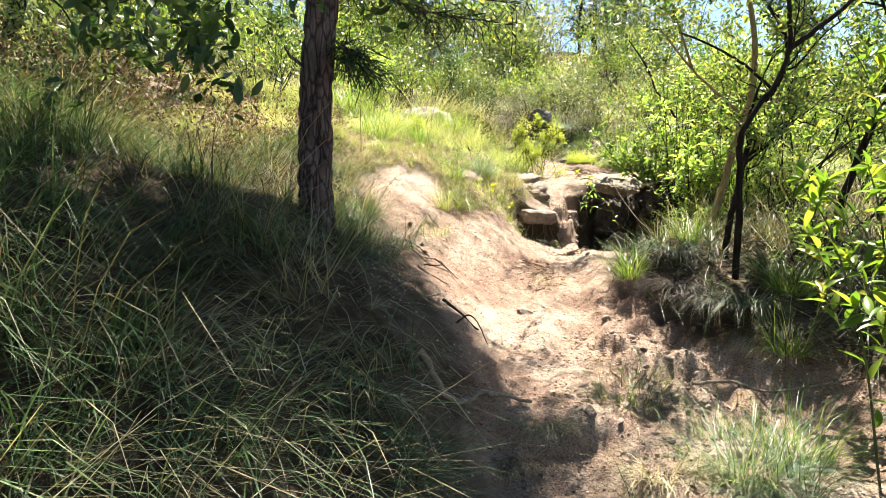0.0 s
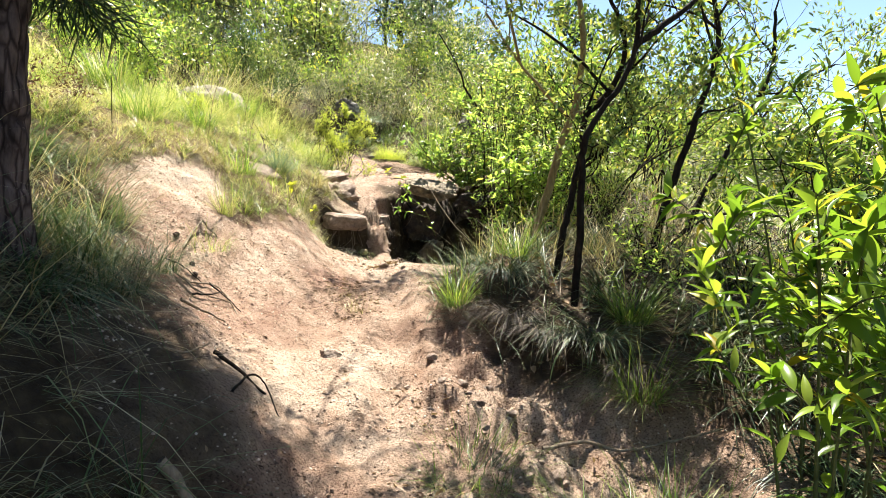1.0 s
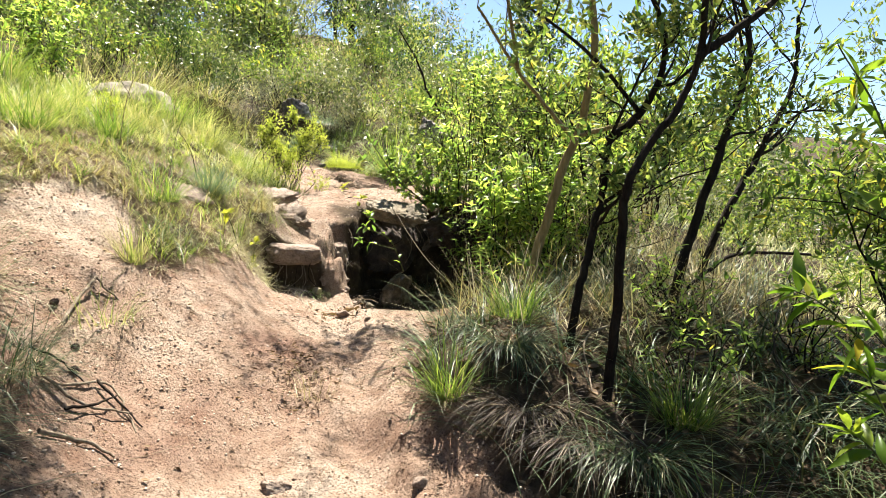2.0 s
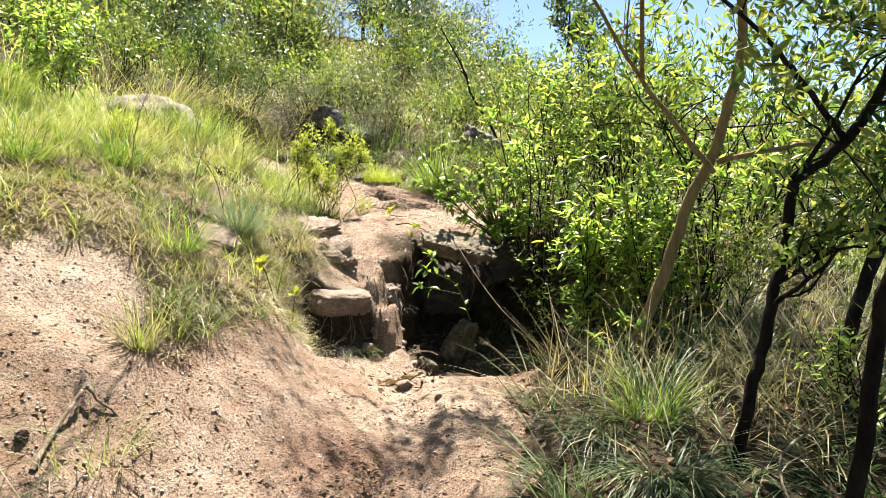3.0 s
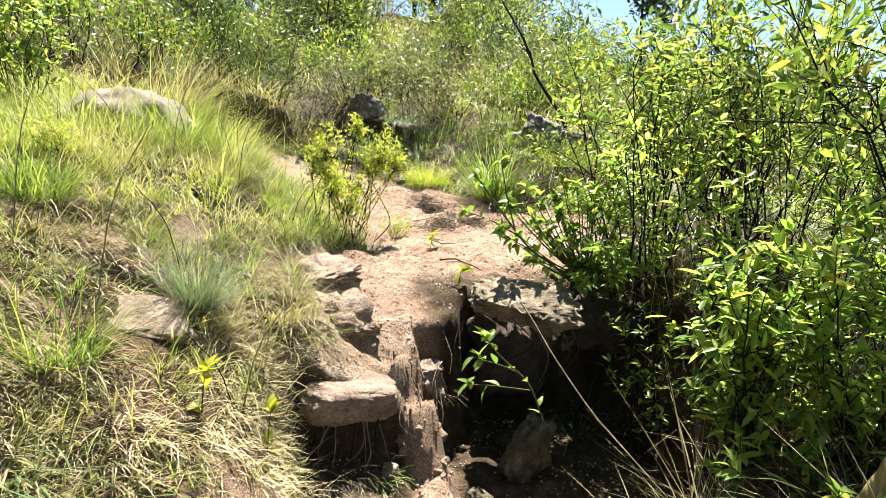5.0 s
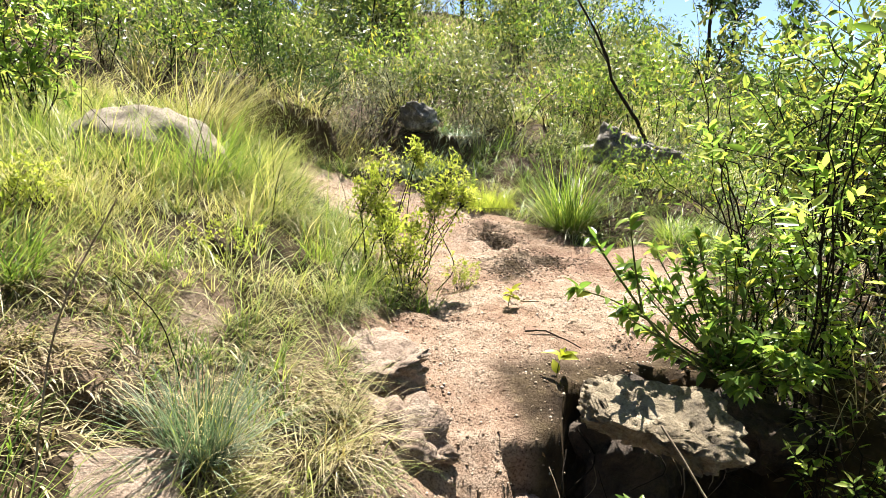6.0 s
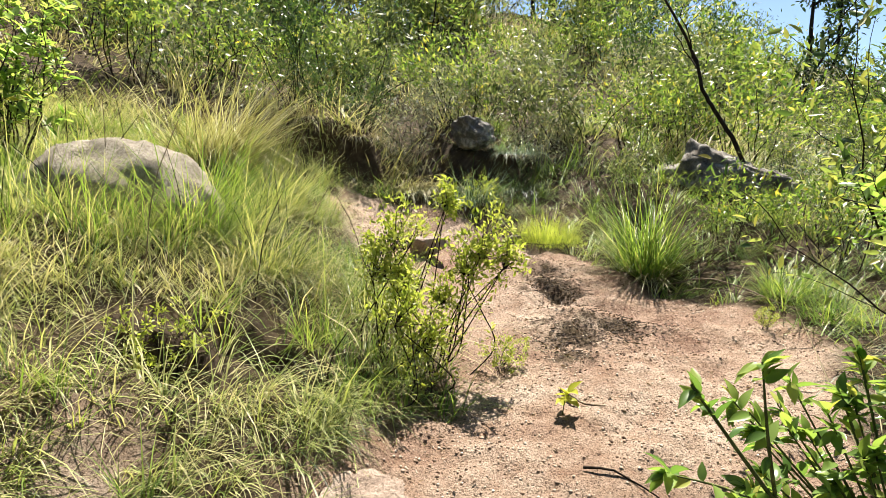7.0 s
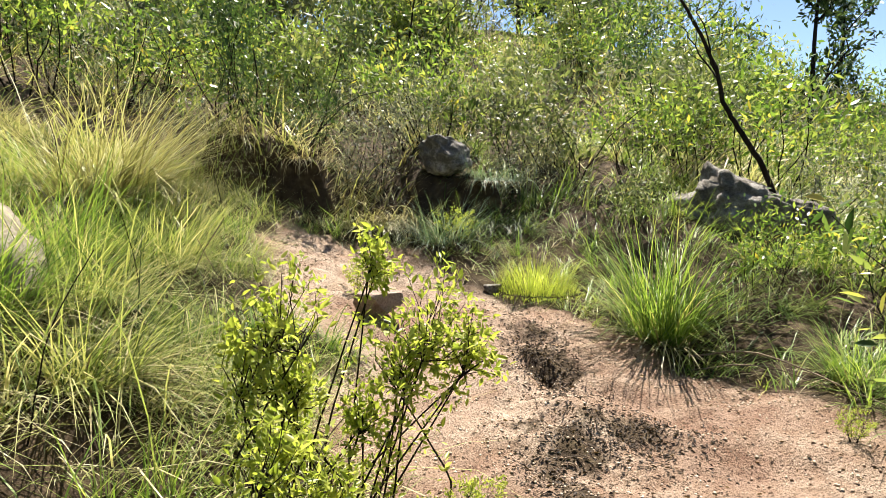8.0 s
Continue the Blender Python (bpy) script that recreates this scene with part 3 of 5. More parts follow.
# ---- plants ----
def limbs_of(r, start, way, length, radius, depth, spread=.6, kids=4, wander=.18, tips=2, low=1):
    """A branching set of limbs: a list of (points, radii) and the twigs' ends with their directions."""
    limbs, ends = [], []
    n = 6
    p, d, pts = np.array(start, float), unit(np.array(way, float)), []
    for i in range(n):
        pts.append(p)
        d = unit(d + r.normal(size=3) * wander + np.array([0, 0, .06]))
        p = p + d * length / (n - 1)
    pts = np.array(pts)
    limbs.append((pts, np.linspace(radius, radius * .45, n)))
    if depth == 0:
        for i in range(tips, n):
            ends.append((pts[i], d))
        return limbs, ends
    for k in range(kids):
        i = r.integers(low, n) if k else n - 1
        side = unit(r.normal(size=3) * np.array([1, 1, .6]))
        l2, e2 = limbs_of(r, pts[i], unit(d * (1 - spread) + side * spread + np.array([0, 0, .12])), length * r.uniform(.45, .75), radius * .5, depth - 1, spread, kids, wander, tips)
        limbs += l2
        ends += e2
    return limbs, ends


def leaves_at(r, ends, per, reach, length, slim, droop=0.0, far=False):
    P, D = np.array([e[0] for e in ends]), np.array([e[1] for e in ends])
    P, D = np.repeat(P, per, 0), np.repeat(D, per, 0)
    n = len(P)
    P = P + r.normal(size=(n, 3)) * reach
    along = unit(D * .6 + r.normal(size=(n, 3)) * .8 + np.array([0, 0, .15 - droop]))
    normal = unit(r.normal(size=(n, 3)) * .85 + np.array([0, 0, 1.0]))
    L = length * r.uniform(.55, 1.15, n)
    if far:
        side = np.cross(along, normal) * (L * slim / 2)[:, None]
        mid = P + along * (L * .45)[:, None]
        v = np.stack([P, mid - side, mid + side, P + along * L[:, None]], 1).reshape(-1, 3)
        return v, (np.array([(0, 2, 1), (1, 2, 3)])[None] + 4 * np.arange(n)[:, None, None]).reshape(-1, 3)
    return leaf_arrays(P, along, normal, L, L * slim)


def shrub(name, seed, high, wide, stems, per, leaf, slim, leaf_mat, stem_mat, label, kids=4, depth=2, thick=.012, group="", spread=.55, far=False, tips=2, foot=.04, low=1):
    """A shrub built round its own foot; returns the Empty that holds stems and foliage."""
    r = np.random.default_rng(seed)
    thing = empty(name, (0, 0, 0), label, "shrub", group)
    ends = []
    for k in range(stems):
        a = r.uniform(0, 6.28)
        way = np.array([np.cos(a) * wide / high * .9, np.sin(a) * wide / high * .9, 1.0])
        l, e = limbs_of(r, (np.cos(a) * foot, np.sin(a) * foot, -.05), way, high * r.uniform(.5, .72), thick, depth, spread, kids, tips=tips, low=low)
        part("stem", mesh_of("stem", *join([tube_arrays(p, q, 3 if far or q[0] < .006 else 5) for p, q in (l[:1] if far else l)]), stem_mat, True), thing)
        ends += e
    part("foliage", mesh_of("foliage", *leaves_at(r, ends, per, leaf * (1.0 if far else .45), leaf, slim, far=far), leaf_mat), thing)
    return thing


def put(thing, x, y, turn=0, size=1.0, up=0.0):
    thing.matrix_basis = Matrix.Translation(on_ground(x, y, up)) @ pose(0, 0, 0, 0, 0, turn) @ Matrix.Scale(size, 4)
    return thing


def again(thing, x, y, turn, size):
    """Another plant of the same kind."""
    m = Matrix.Translation(on_ground(x, y)) @ pose(0, 0, 0, 0, 0, turn) @ Matrix.Scale(size, 4)
    ob = copy_thing(thing, m)
    ob.matrix_basis = m
    return ob


def tuft(name, seed, blades, length, mat, label, lean=(.05, .7), curl=(.3, 1.3), width=.006, foot=.06, bias=None):
    """A tussock: living blades, and a skirt of dead ones round its foot."""
    r = np.random.default_rng(seed)
    thing = empty(name, (0, 0, 0), label, "grass")
    for what, n, m, k, stoop in (("blade_tuft", blades, mat, 1.0, 0.0), ("dead_skirt", blades // 4, DRY_GRASS, .6, .5)):
        if what == "dead_skirt" and mat is LEAF_LIME:
            continue
        az = r.uniform(0, 2 * np.pi, n)
        if bias is not None:
            az = bias + r.normal(size=n) * 1.1
        rad = 1.4 * foot * np.sqrt(r.random(n))
        base = np.stack([np.cos(az) * rad, np.sin(az) * rad, np.full(n, -.03)], 1)
        L = k * length * r.uniform(.2, 1.15, n)
        if mat is LEAF_LIME:
            L = L * (1.25 - .8 * (rad / foot) ** 2)
        v, f = blade_arrays(base, az + r.normal(size=n) * .75, L, r.uniform(*lean, n) + stoop, r.uniform(*curl, n), width * r.uniform(.6, 1.2, n))
        part(what, mesh_of(what, v, f, m, tone=np.repeat(np.clip(.45 + .3 * r.normal(size=n), 0, 1), 7)), thing, "bleached dead blades" if what == "dead_skirt" else "")
    return thing


def tree(name, trunks, seed, leaf, per, slim, leaf_mat, bark_mat, label, kids=4, depth=2, reach=.9, sides=8, first=.45, branches=5, spread=.6, droop=.0):
    """Trunks are lists of points with a foot and a top radius; branches and leaves grow from their upper parts."""
    r = np.random.default_rng(seed)
    thing = empty(name, Vector(trunks[0][0][0]), label, "tree")
    o = np.array(trunks[0][0][0], float)
    ends = []
    for pts, r0, r1 in trunks:
        line = bend([np.array(p) - o for p in pts], 6)
        line = line + np.concatenate([[[0, 0, 0]], r.normal(size=(len(line) - 1, 3)) * r1 * .25])
        radii = np.linspace(r0, r1, len(line))
        part("trunk", mesh_of("trunk", *tube_arrays(line, radii, sides), bark_mat, True), thing)
        for k in range(branches if r1 > .01 else 3):
            i = int(r.uniform(first, 1) * (len(line) - 1))
            if k == 0:
                i = len(line) - 1
            d = unit(line[min(i + 1, len(line) - 1)] - line[max(i - 1, 0)])
            side = unit(r.normal(size=3) * np.array([1, 1, .5]))
            l, e = limbs_of(r, line[i], unit(d * .6 + side * .7), reach * r.uniform(.6, 1.1), radii[i] * .55, depth, spread, kids)
            part("branch", mesh_of("branch", *join([tube_arrays(p, q, 5 if q[0] > .008 else 3) for p, q in l]), bark_mat, True), thing)
            ends += e
    part("crown", mesh_of("crown", *leaves_at(r, ends, per, leaf * .5, leaf, slim, droop), leaf_mat), thing)
    return thing


# slender dark trees on the low side of the path
tree("slender_tree", [([(2.28, 5.3, .95), (2.32, 5.25, 1.35), (2.38, 5.25, 1.66), (2.44, 5.25, 1.95), (2.45, 5.23, 2.22)], .026, .021),
                      ([(2.45, 5.23, 2.22), (2.55, 5.14, 2.34), (2.6, 5.05, 2.5), (2.58, 4.97, 2.7), (2.4, 4.9, 2.95)], .026, .012),
                      ([(2.58, 5.12, 2.36), (2.34, 5.13, 2.57), (2.08, 5.07, 2.69), (1.75, 5.0, 2.8)], .013, .006)], 21, .06, 5, .35,
     LEAF_MID, BARK_DARK, "thin black-barked sapling forking above the grass", reach=.5, branches=4)
tree("slender_tree", [([(2.1, 4.68, .95), (2.09, 4.63, 1.45), (2.07, 4.61, 1.78), (2.06, 4.57, 1.95), (2.12, 4.55, 2.1), (2.26, 4.5, 2.33), (2.31, 4.46, 2.52), (2.27, 4.4, 2.9), (2.3, 4.4, 3.4)], .025, .012),
                      ([(2.31, 4.46, 2.52), (2.45, 4.4, 2.64), (2.7, 4.35, 2.85), (3.0, 4.3, 3.2)], .022, .010)], 22, .07, 1, .35,
     LEAF_MID, BARK_DARK, "dark crooked sapling with two spreading limbs", reach=.6, branches=4)
tree("slender_tree", [([(3.42, 5.72, .9), (3.47, 5.7, 1.33), (3.6, 5.7, 1.75), (3.78, 5.7, 2.25), (3.9, 5.7, 2.6), (4.0, 5.7, 3.0), (4.0, 5.9, 3.7), (3.9, 6.2, 4.7)], .04, .015),
                      ([(3.74, 5.7, 2.28), (3.92, 5.7, 2.39), (4.1, 5.7, 2.42)], .014, .008)], 23, .07, 4, .35,
     LEAF_MID, BARK_DARK, "dark leaning sapling with a thin crown", reach=1.0, branches=12, first=.6)
tree("slender_tree", [([(4.1, 6.25, .9), (4.2, 6.2, 1.36), (4.45, 6.2, 1.85), (4.8, 6.2, 2.4), (5.1, 6.2, 2.95), (5.1, 6.2, 3.5)], .04, .016),
                      ([(4.8, 6.2, 2.4), (5.2, 6.1, 2.75), (5.7, 6.0, 3.0)], .016, .008)], 24, .07, 3, .35,
     LEAF_MID, BARK_DARK, "dark sapling leaning outward over dry grass", reach=.7, branches=5)
tree("slender_tree", [([(3.69, 5.9, 1.0), (3.75, 5.9, 1.22), (4.03, 5.9, 1.42), (4.3, 5.9, 1.51), (5.08, 5.9, 1.5)], .02, .012)], 26, .06, 2, .35,
     LEAF_MID, BARK_DARK, "low dark stem growing sideways through the grass", reach=.4, branches=3)
tree("tan_barked_tree", [([(2.64, 6.5, 1.05), (2.68, 6.4, 1.34), (2.73, 6.29, 1.66), (2.79, 6.18, 2.1), (2.84, 6.08, 2.36), (2.83, 5.97, 2.64), (2.78, 5.86, 2.95), (2.7, 5.9, 3.6), (2.8, 6.2, 4.6), (2.9, 6.5, 5.2)], .042, .015),
                         ([(2.78, 6.0, 2.28), (2.5, 5.97, 2.5), (2.28, 5.98, 2.71), (1.98, 6.0, 3.08)], .016, .008),
                         ([(2.8, 6.0, 2.33), (2.95, 5.8, 2.39), (3.2, 5.7, 2.44)], .018, .01), ([(2.28, 5.98, 2.71), (1.95, 5.6, 3.15), (1.7, 5.3, 3.5)], .012, .007),
                         ([(2.7, 6.1, 4.3), (2.6, 7.1, 4.6), (2.4, 7.9, 4.7)], .02, .011),
                         ([(2.8, 6.1, 4.2), (3.3, 6.5, 4.5), (3.8, 6.9, 4.7)], .02, .011)], 25, .065, 3, .4,
     LEAF_MID, BARK_TAN, "tan smooth-barked tree leaning over the path", reach=.9, branches=10, first=.75)

# pine on the left bank and a broadleaf overhead
pine = empty("pine_tree", on_ground(-.84, 4.25, -.05), "pine tree with dark furrowed bark on the grassy bank", "tree")
prng = np.random.default_rng(31)
line = bend([(0, 0, 0), (.02, -.02, .8), (.10, 0, 2.0), (.14, .05, 4.0), (.1, .1, 8.0)], 45)
v, f = tube_arrays(line, np.interp(line[:, 2], [0, .15, .6, 4, 8], [.14, .115, .105, .085, .03]), 40)
axis = np.repeat(line, 40, 0)
ang, zz = np.tile(np.arange(40) / 40 * 2 * np.pi, len(line)), axis[:, 2]
plates = np.abs(vnoise(ang * 6 / 6.28 + .6 * vnoise(zz, ang, .25, 41), zz * 3.2, .42, 42) - .5) * 1.8 + .35 * vnoise(ang * 12 / 6.28, zz * 9, .4, 43)
v = axis + (v - axis) * (.84 + .26 * np.clip(plates, .1, .85))[:, None]
part("trunk", mesh_of("trunk", v, f, BARK_PINE, True), pine)
part("stub", mesh_of("stub", *tube_arrays([(-.05, -.06, 1.05), (-.12, -.1, 1.1), (-.15, -.12, 1.16)], [.012, .01, .005], 6), BARK_PINE, True), pine)
ends = []
for k in range(76):
    h = prng.uniform(2.1, 3.6) if k < 50 else prng.uniform(3.8, 7.5)
    if k < 3:
        h = 1.5 + .12 * k
    a = prng.uniform(0, 6.28)
    if 3 <= k < 44:
        a = prng.uniform(-.3, 1.75)
    start = np.array([np.interp(h, line[:, 2], line[:, 0]), np.interp(h, line[:, 2], line[:, 1]), h])
    l, e = limbs_of(prng, start, (np.cos(a), np.sin(a), .25), prng.uniform(1.2, 1.85) * (1 if h < 5.5 else .7) * (1 if h > 2.0 else .25) * (1 if math.cos(a) > -.2 else .35) * (1.25 if 3 <= k < 44 else 1), .02, 1, .6, 5)
    part("branch", mesh_of("branch", *join([tube_arrays(p, q, 5) for p, q in l]), BARK_PINE, True), pine)
    ends += e
for tip in [(.44, .04, 1.0), (.38, -.06, 1.06), (.3, .05, 1.12), (1.0, .35, 1.45), (1.22, .35, 1.42), (.9, .5, 1.5), (1.35, .2, 1.5), (-.35, -.2, 1.75), (-.3, .15, 1.8)]:
    twig = bend([(.1, 0, tip[2] + .1 if tip[0] < .6 else 2.1), (tip[0] * .5, tip[1] * .6, tip[2] + .1), tip], 5)
    part("branch", mesh_of("branch", *tube_arrays(twig, np.linspace(.01, .004, len(twig)), 5), BARK_PINE, True), pine)
    ends += [(p, unit(np.array(tip) - np.array([.1, 0, 1.95]))) for p in twig[4:]] * 2
foot_z = float(height(-.84, 4.25)) - .05
for k in range(80):
    x = prng.uniform(-.7, 1.1) if k % 2 else prng.uniform(.3, 1.3)
    y = prng.uniform(3.6 if k % 2 else 4.3, 6.4 - .95 * max(0, x - .15))
    if y > 6.3:
        continue
    tip = np.array([x + .84, y - 4.25, prng.uniform(3.9, 4.4) - foot_z])
    start = np.array([.12, .03, tip[2] - .25 * np.hypot(tip[0], tip[1])])
    limb = bend([start, start * .45 + tip * .55 + np.array([0, 0, .12]), tip], 6)
    part("branch", mesh_of("branch", *tube_arrays(limb, np.linspace(.022, .006, len(limb)), 5), BARK_PINE, True), pine)
    way = unit(tip - start)
    ends += [(p + prng.normal(size=3) * np.array([.14, .14, .08]), unit(way + prng.normal(size=3) * .5)) for p in limb[5:] for _ in range(7)]
part("needles", mesh_of("needles", *leaves_at(prng, ends, 17, .035, .19, .05, .2, True), NEEDLE), pine)
tree("broadleaf_tree", [([(-4.3, 4.5, 2.2), (-3.9, 4.6, 3.6), (-3.4, 4.6, 4.8), (-2.9, 4.7, 5.6)], .1, .04), ([(-3.7, 4.6, 4.1), (-3.1, 4.0, 3.5), (-2.5, 3.7, 3.0)], .03, .015), ([(-2.5, 3.7, 3.0), (-2.25, 3.6, 2.75), (-2.0, 3.5, 2.6), (-1.8, 3.45, 2.5)], .012, .006)], 33, .10, 6, .45, LEAF_DARK, BARK_DARK,
     "shady broadleaf tree with dark leaves hanging over the bank", reach=1.0, branches=4, first=.5)
# second broadleaf, added mostly out of view to shade the slope behind the bank
tree("broadleaf_tree", [([(-5.2, 7.6, 2.6), (-4.8, 7.6, 4.0), (-4.0, 7.4, 5.0), (-3.0, 7.3, 5.4)], .1, .04), ([(-4.6, 7.6, 4.3), (-3.8, 8.2, 5.0), (-3.0, 8.6, 5.3)], .05, .02)], 34, .11, 6, .45, LEAF_DARK, BARK_DARK,
     "broadleaf tree mostly out of view, added to shade the upper slope", reach=1.5, branches=8, first=.4)

# shrubs along the path
def single_leaf(length, width, bow):
    """One pointed leaf with a folded midrib and a bowed tip."""
    us = np.linspace(0, 1, 7)
    v, f = [], []
    for u in us:
        w = width * math.sin(math.pi * u ** .8) * .5 + .0008
        z = -bow * u * u
        v += [(-w, u * length, z + w * .45), (0, u * length, z), (w, u * length, z + w * .45)]
    for k in range(6):
        a = 3 * k
        f += [(a, a + 1, a + 4), (a, a + 4, a + 3), (a + 1, a + 2, a + 5), (a + 1, a + 5, a + 4)]
    return np.array(v), np.array(f)


def leafy(name, foot, stems, count, length, slim, leaf_mat, label, seed, rosette=False):
    """A plant whose leaves are single pieces, set along its stems."""
    r = np.random.default_rng(seed)
    thing = empty(name, foot, label, "shrub")
    o = np.array(foot)
    kinds = [mesh_of("leaf", *single_leaf(length * k, length * k * slim, length * b), leaf_mat, True) for k, b in ((1, .15), (.85, .3), (.7, .1), (1.1, .4))]
    for pts, r0 in stems:
        line = bend([np.array(p) - o for p in pts], 6)
        stem = part("stem", mesh_of("stem", *tube_arrays(line, np.linspace(r0, r0 * .4, len(line)), 5), STEM_GREEN, True), thing)
        for k in range(count):
            u = 1 - .12 * r.random() if rosette and k < count * .6 else 1 - .93 * r.random()
            i = u * (len(line) - 1)
            p = line[int(i)] + (line[min(int(i) + 1, len(line) - 1)] - line[int(i)]) * (i % 1)
            d = unit(line[min(int(i) + 1, len(line) - 1)] - line[max(int(i) - 1, 0)])
            way = Vector(unit(d * .55 + unit(r.normal(size=3)) * .8 + np.array([0, 0, .1])))
            ob = new("leaf", kinds[r.integers(4)])
            ob.parent = stem
            ob.matrix_basis = Matrix.Translation(p) @ way.to_track_quat("Y", "Z").to_matrix().to_4x4() @ pose(0, 0, 0, 0, r.normal() * 25, 0)
    return thing


LEAF_ONE = foliage("big_leaf", [(0, (.06, .12, .012)), (.5, (.12, .204, .018)), (.92, (.198, .264, .03)), (1, (.36, .27, .024))], .5, .3, each=True)
LEAF_TWO = foliage("glossy_leaf", [(0, (.07, .14, .028)), (.5, (.18, .27, .055)), (.9, (.28, .36, .075)), (1, (.34, .33, .08))], .5, .27, each=True)

LEAF_SPROUT = foliage("sprout_leaf", [(0, (.21, .252, .024)), (1, (.36, .36, .048))], .45, .35, each=True)

nr = np.random.default_rng(40)
for bx, by, tall, many in ((1.93, 2.74, 1.9, 7), (2.5, 3.3, 2.2, 7), (2.5, 2.6, 1.0, 5), (2.35, 2.75, 2.0, 6)):
    stems = []
    for k in range(many):
        a, h = nr.uniform(0, 6.28), nr.uniform(.45, 1) * tall
        foot = np.array([bx + .1 * math.cos(a), by + .1 * math.sin(a)])
        tip = np.array([bx + .6 * math.cos(a) * nr.uniform(.6, 1), by + .6 * math.sin(a) * nr.uniform(.6, 1)])
        z0 = float(height(foot[0], foot[1])) - .03
        stems.append(([(*foot, z0), (*(foot * .75 + tip * .25), z0 + h * .45), (*(foot * .35 + tip * .65), z0 + h * .8), (*tip, z0 + h * .95)], .006))
        for q in (.5, .68, .85):
            b = nr.uniform(0, 6.28)
            p0 = np.array([*(foot * (1 - q) + tip * q), z0 + h * q])
            r1 = nr.uniform(.15, .32)
            stems.append(([tuple(p0), tuple(p0 + (r1 * .6 * math.cos(b), r1 * .6 * math.sin(b), .12)), tuple(p0 + (r1 * math.cos(b), r1 * math.sin(b), .16))], .004))
    leafy("large_leaved_shrub", on_ground(bx, by), stems, 13, .125, .27, LEAF_ONE, "bright green shrub with long pointed leaves beside the path", 41 + many)
near = shrub("broad_shrub", 41, 1.9, .55, 8, 5, .11, .3, LEAF_BRIGHT, BARK_DARK, "bright green pointed-leaved shrub behind the verge", 4, 2, .012)
put(near, 3.5, 3.2, 30)
again(near, 4.0, 4.3, 130, .9)

s1 = shrub("leafy_shrub", 42, 2.0, .7, 8, 4, .08, .36, LEAF_MID, BARK_DARK, "green shrub growing over the washed-out hollow", 4, 2, .012, low=3)
put(s1, 3.6, 8.9, 100, .8)
again(s1, 4.1, 8.8, 280, .9)
s2 = shrub("broad_shrub", 45, 2.2, .65, 6, 4, .10, .3, LEAF_BRIGHT, BARK_DARK, "tall yellow-green shrub behind the hollow", 4, 2, .012)
put(s2, 3.7, 7.0, 40, 1.0)
again(s2, 4.6, 9.2, 140, 1.0)
again(s2, 5.4, 8.2, 300, 1.2)
again(s2, 5.3, 10.6, 20, .75)
again(s2, 6.4, 10.0, 80, 1.0)


def wand_bush(name, foot, high, wide, wands, leaf, slim, mat, label, seed, shoots=7, per=12, low=.15):
    """Upright wands with leafy side shoots; the leaves stand in spirals, thickest at each shoot's end."""
    r = np.random.default_rng(seed)
    thing = empty(name, foot, label, "shrub")
    P, D, O = [], [], []
    for k in range(wands):
        a, out = r.uniform(0, 6.28), wide * math.sqrt(r.random())
        h = high * r.uniform(.6, 1.0) * (1 - .25 * (out / wide) ** 2)
        base = np.array([math.cos(a) * wide * .3 * r.random(), math.sin(a) * wide * .3 * r.random(), -.05])
        tip = np.array([math.cos(a) * out, math.sin(a) * out, h])
        line = bend([base, base * .6 + tip * .4 + np.array([0, 0, .08 * h]) + r.normal(size=3) * .03, tip], 6)
        line[1:-1] += np.cumsum(r.normal(size=(len(line) - 2, 3)), 0) * .014
        limbs = [tube_arrays(line, np.linspace(.006, .0025, len(line)), 5)]
        for j in range(shoots):
            i = int(np.clip(r.uniform(low, 1.0) if j else 1.0, 0, 1) * (len(line) - 1))
            b = r.uniform(0, 6.28)
            d = unit(np.array([math.cos(b) * .8, math.sin(b) * .8, r.uniform(.15, .9)]))
            length = r.uniform(.12, .36) * (1.25 - .6 * i / len(line))
            twig = bend([line[i], line[i] + d * length * .6 + np.array([0, 0, -.01]), line[i] + d * length + np.array([0, 0, .25 * length])], 4)
            limbs.append(tube_arrays(twig, np.linspace(.0035, .0015, len(twig)), 3))
            for q in range(per):
                u = 1 - .9 * r.random() ** 1.7
                x = u * (len(twig) - 1)
                e = min(int(x), len(twig) - 2)
                t = unit(twig[e + 1] - twig[e])
                turn = q * 2.4 + r.normal() * .3
                across = unit(np.cross(t, [.3, .2, 1]))
                over = np.cross(t, across)
                P.append(twig[e] + (twig[e + 1] - twig[e]) * (x - e))
                radial = across * math.cos(turn) + over * math.sin(turn)
                D.append(t * r.uniform(.25, .9) + radial)
                O.append(unit(t * .5 - .2 * radial + r.normal(size=3) * .3 + np.array([0, 0, 1.0])))
        part("stem", mesh_of("stem", *join(limbs), BARK_DARK, True), thing)
    n = len(P)
    L = leaf * r.uniform(.5, 1.2, n)
    part("foliage", mesh_of("foliage", *leaf_arrays(np.array(P), np.array(D), np.array(O), L, L * slim * r.uniform(.8, 1.2, n)), mat), thing)
    return thing


wand_bush("leafy_shrub", on_ground(3.02, 8.32), 2.0, .58, 17, .075, .38, LEAF_LUSH, "dense upright green shrub growing over the washed-out hollow", 201)
wand_bush("leafy_shrub", on_ground(3.35, 7.6), 1.5, .5, 8, .085, .36, LEAF_LUSH, "dense leafy green shrub beside the dark hollow", 202, low=.05)
wand_bush("leafy_shrub", on_ground(3.85, 8.05), 2.2, .55, 8, .08, .34, LEAF_LUSH, "tall leafy shrub closing off the hollow", 203)
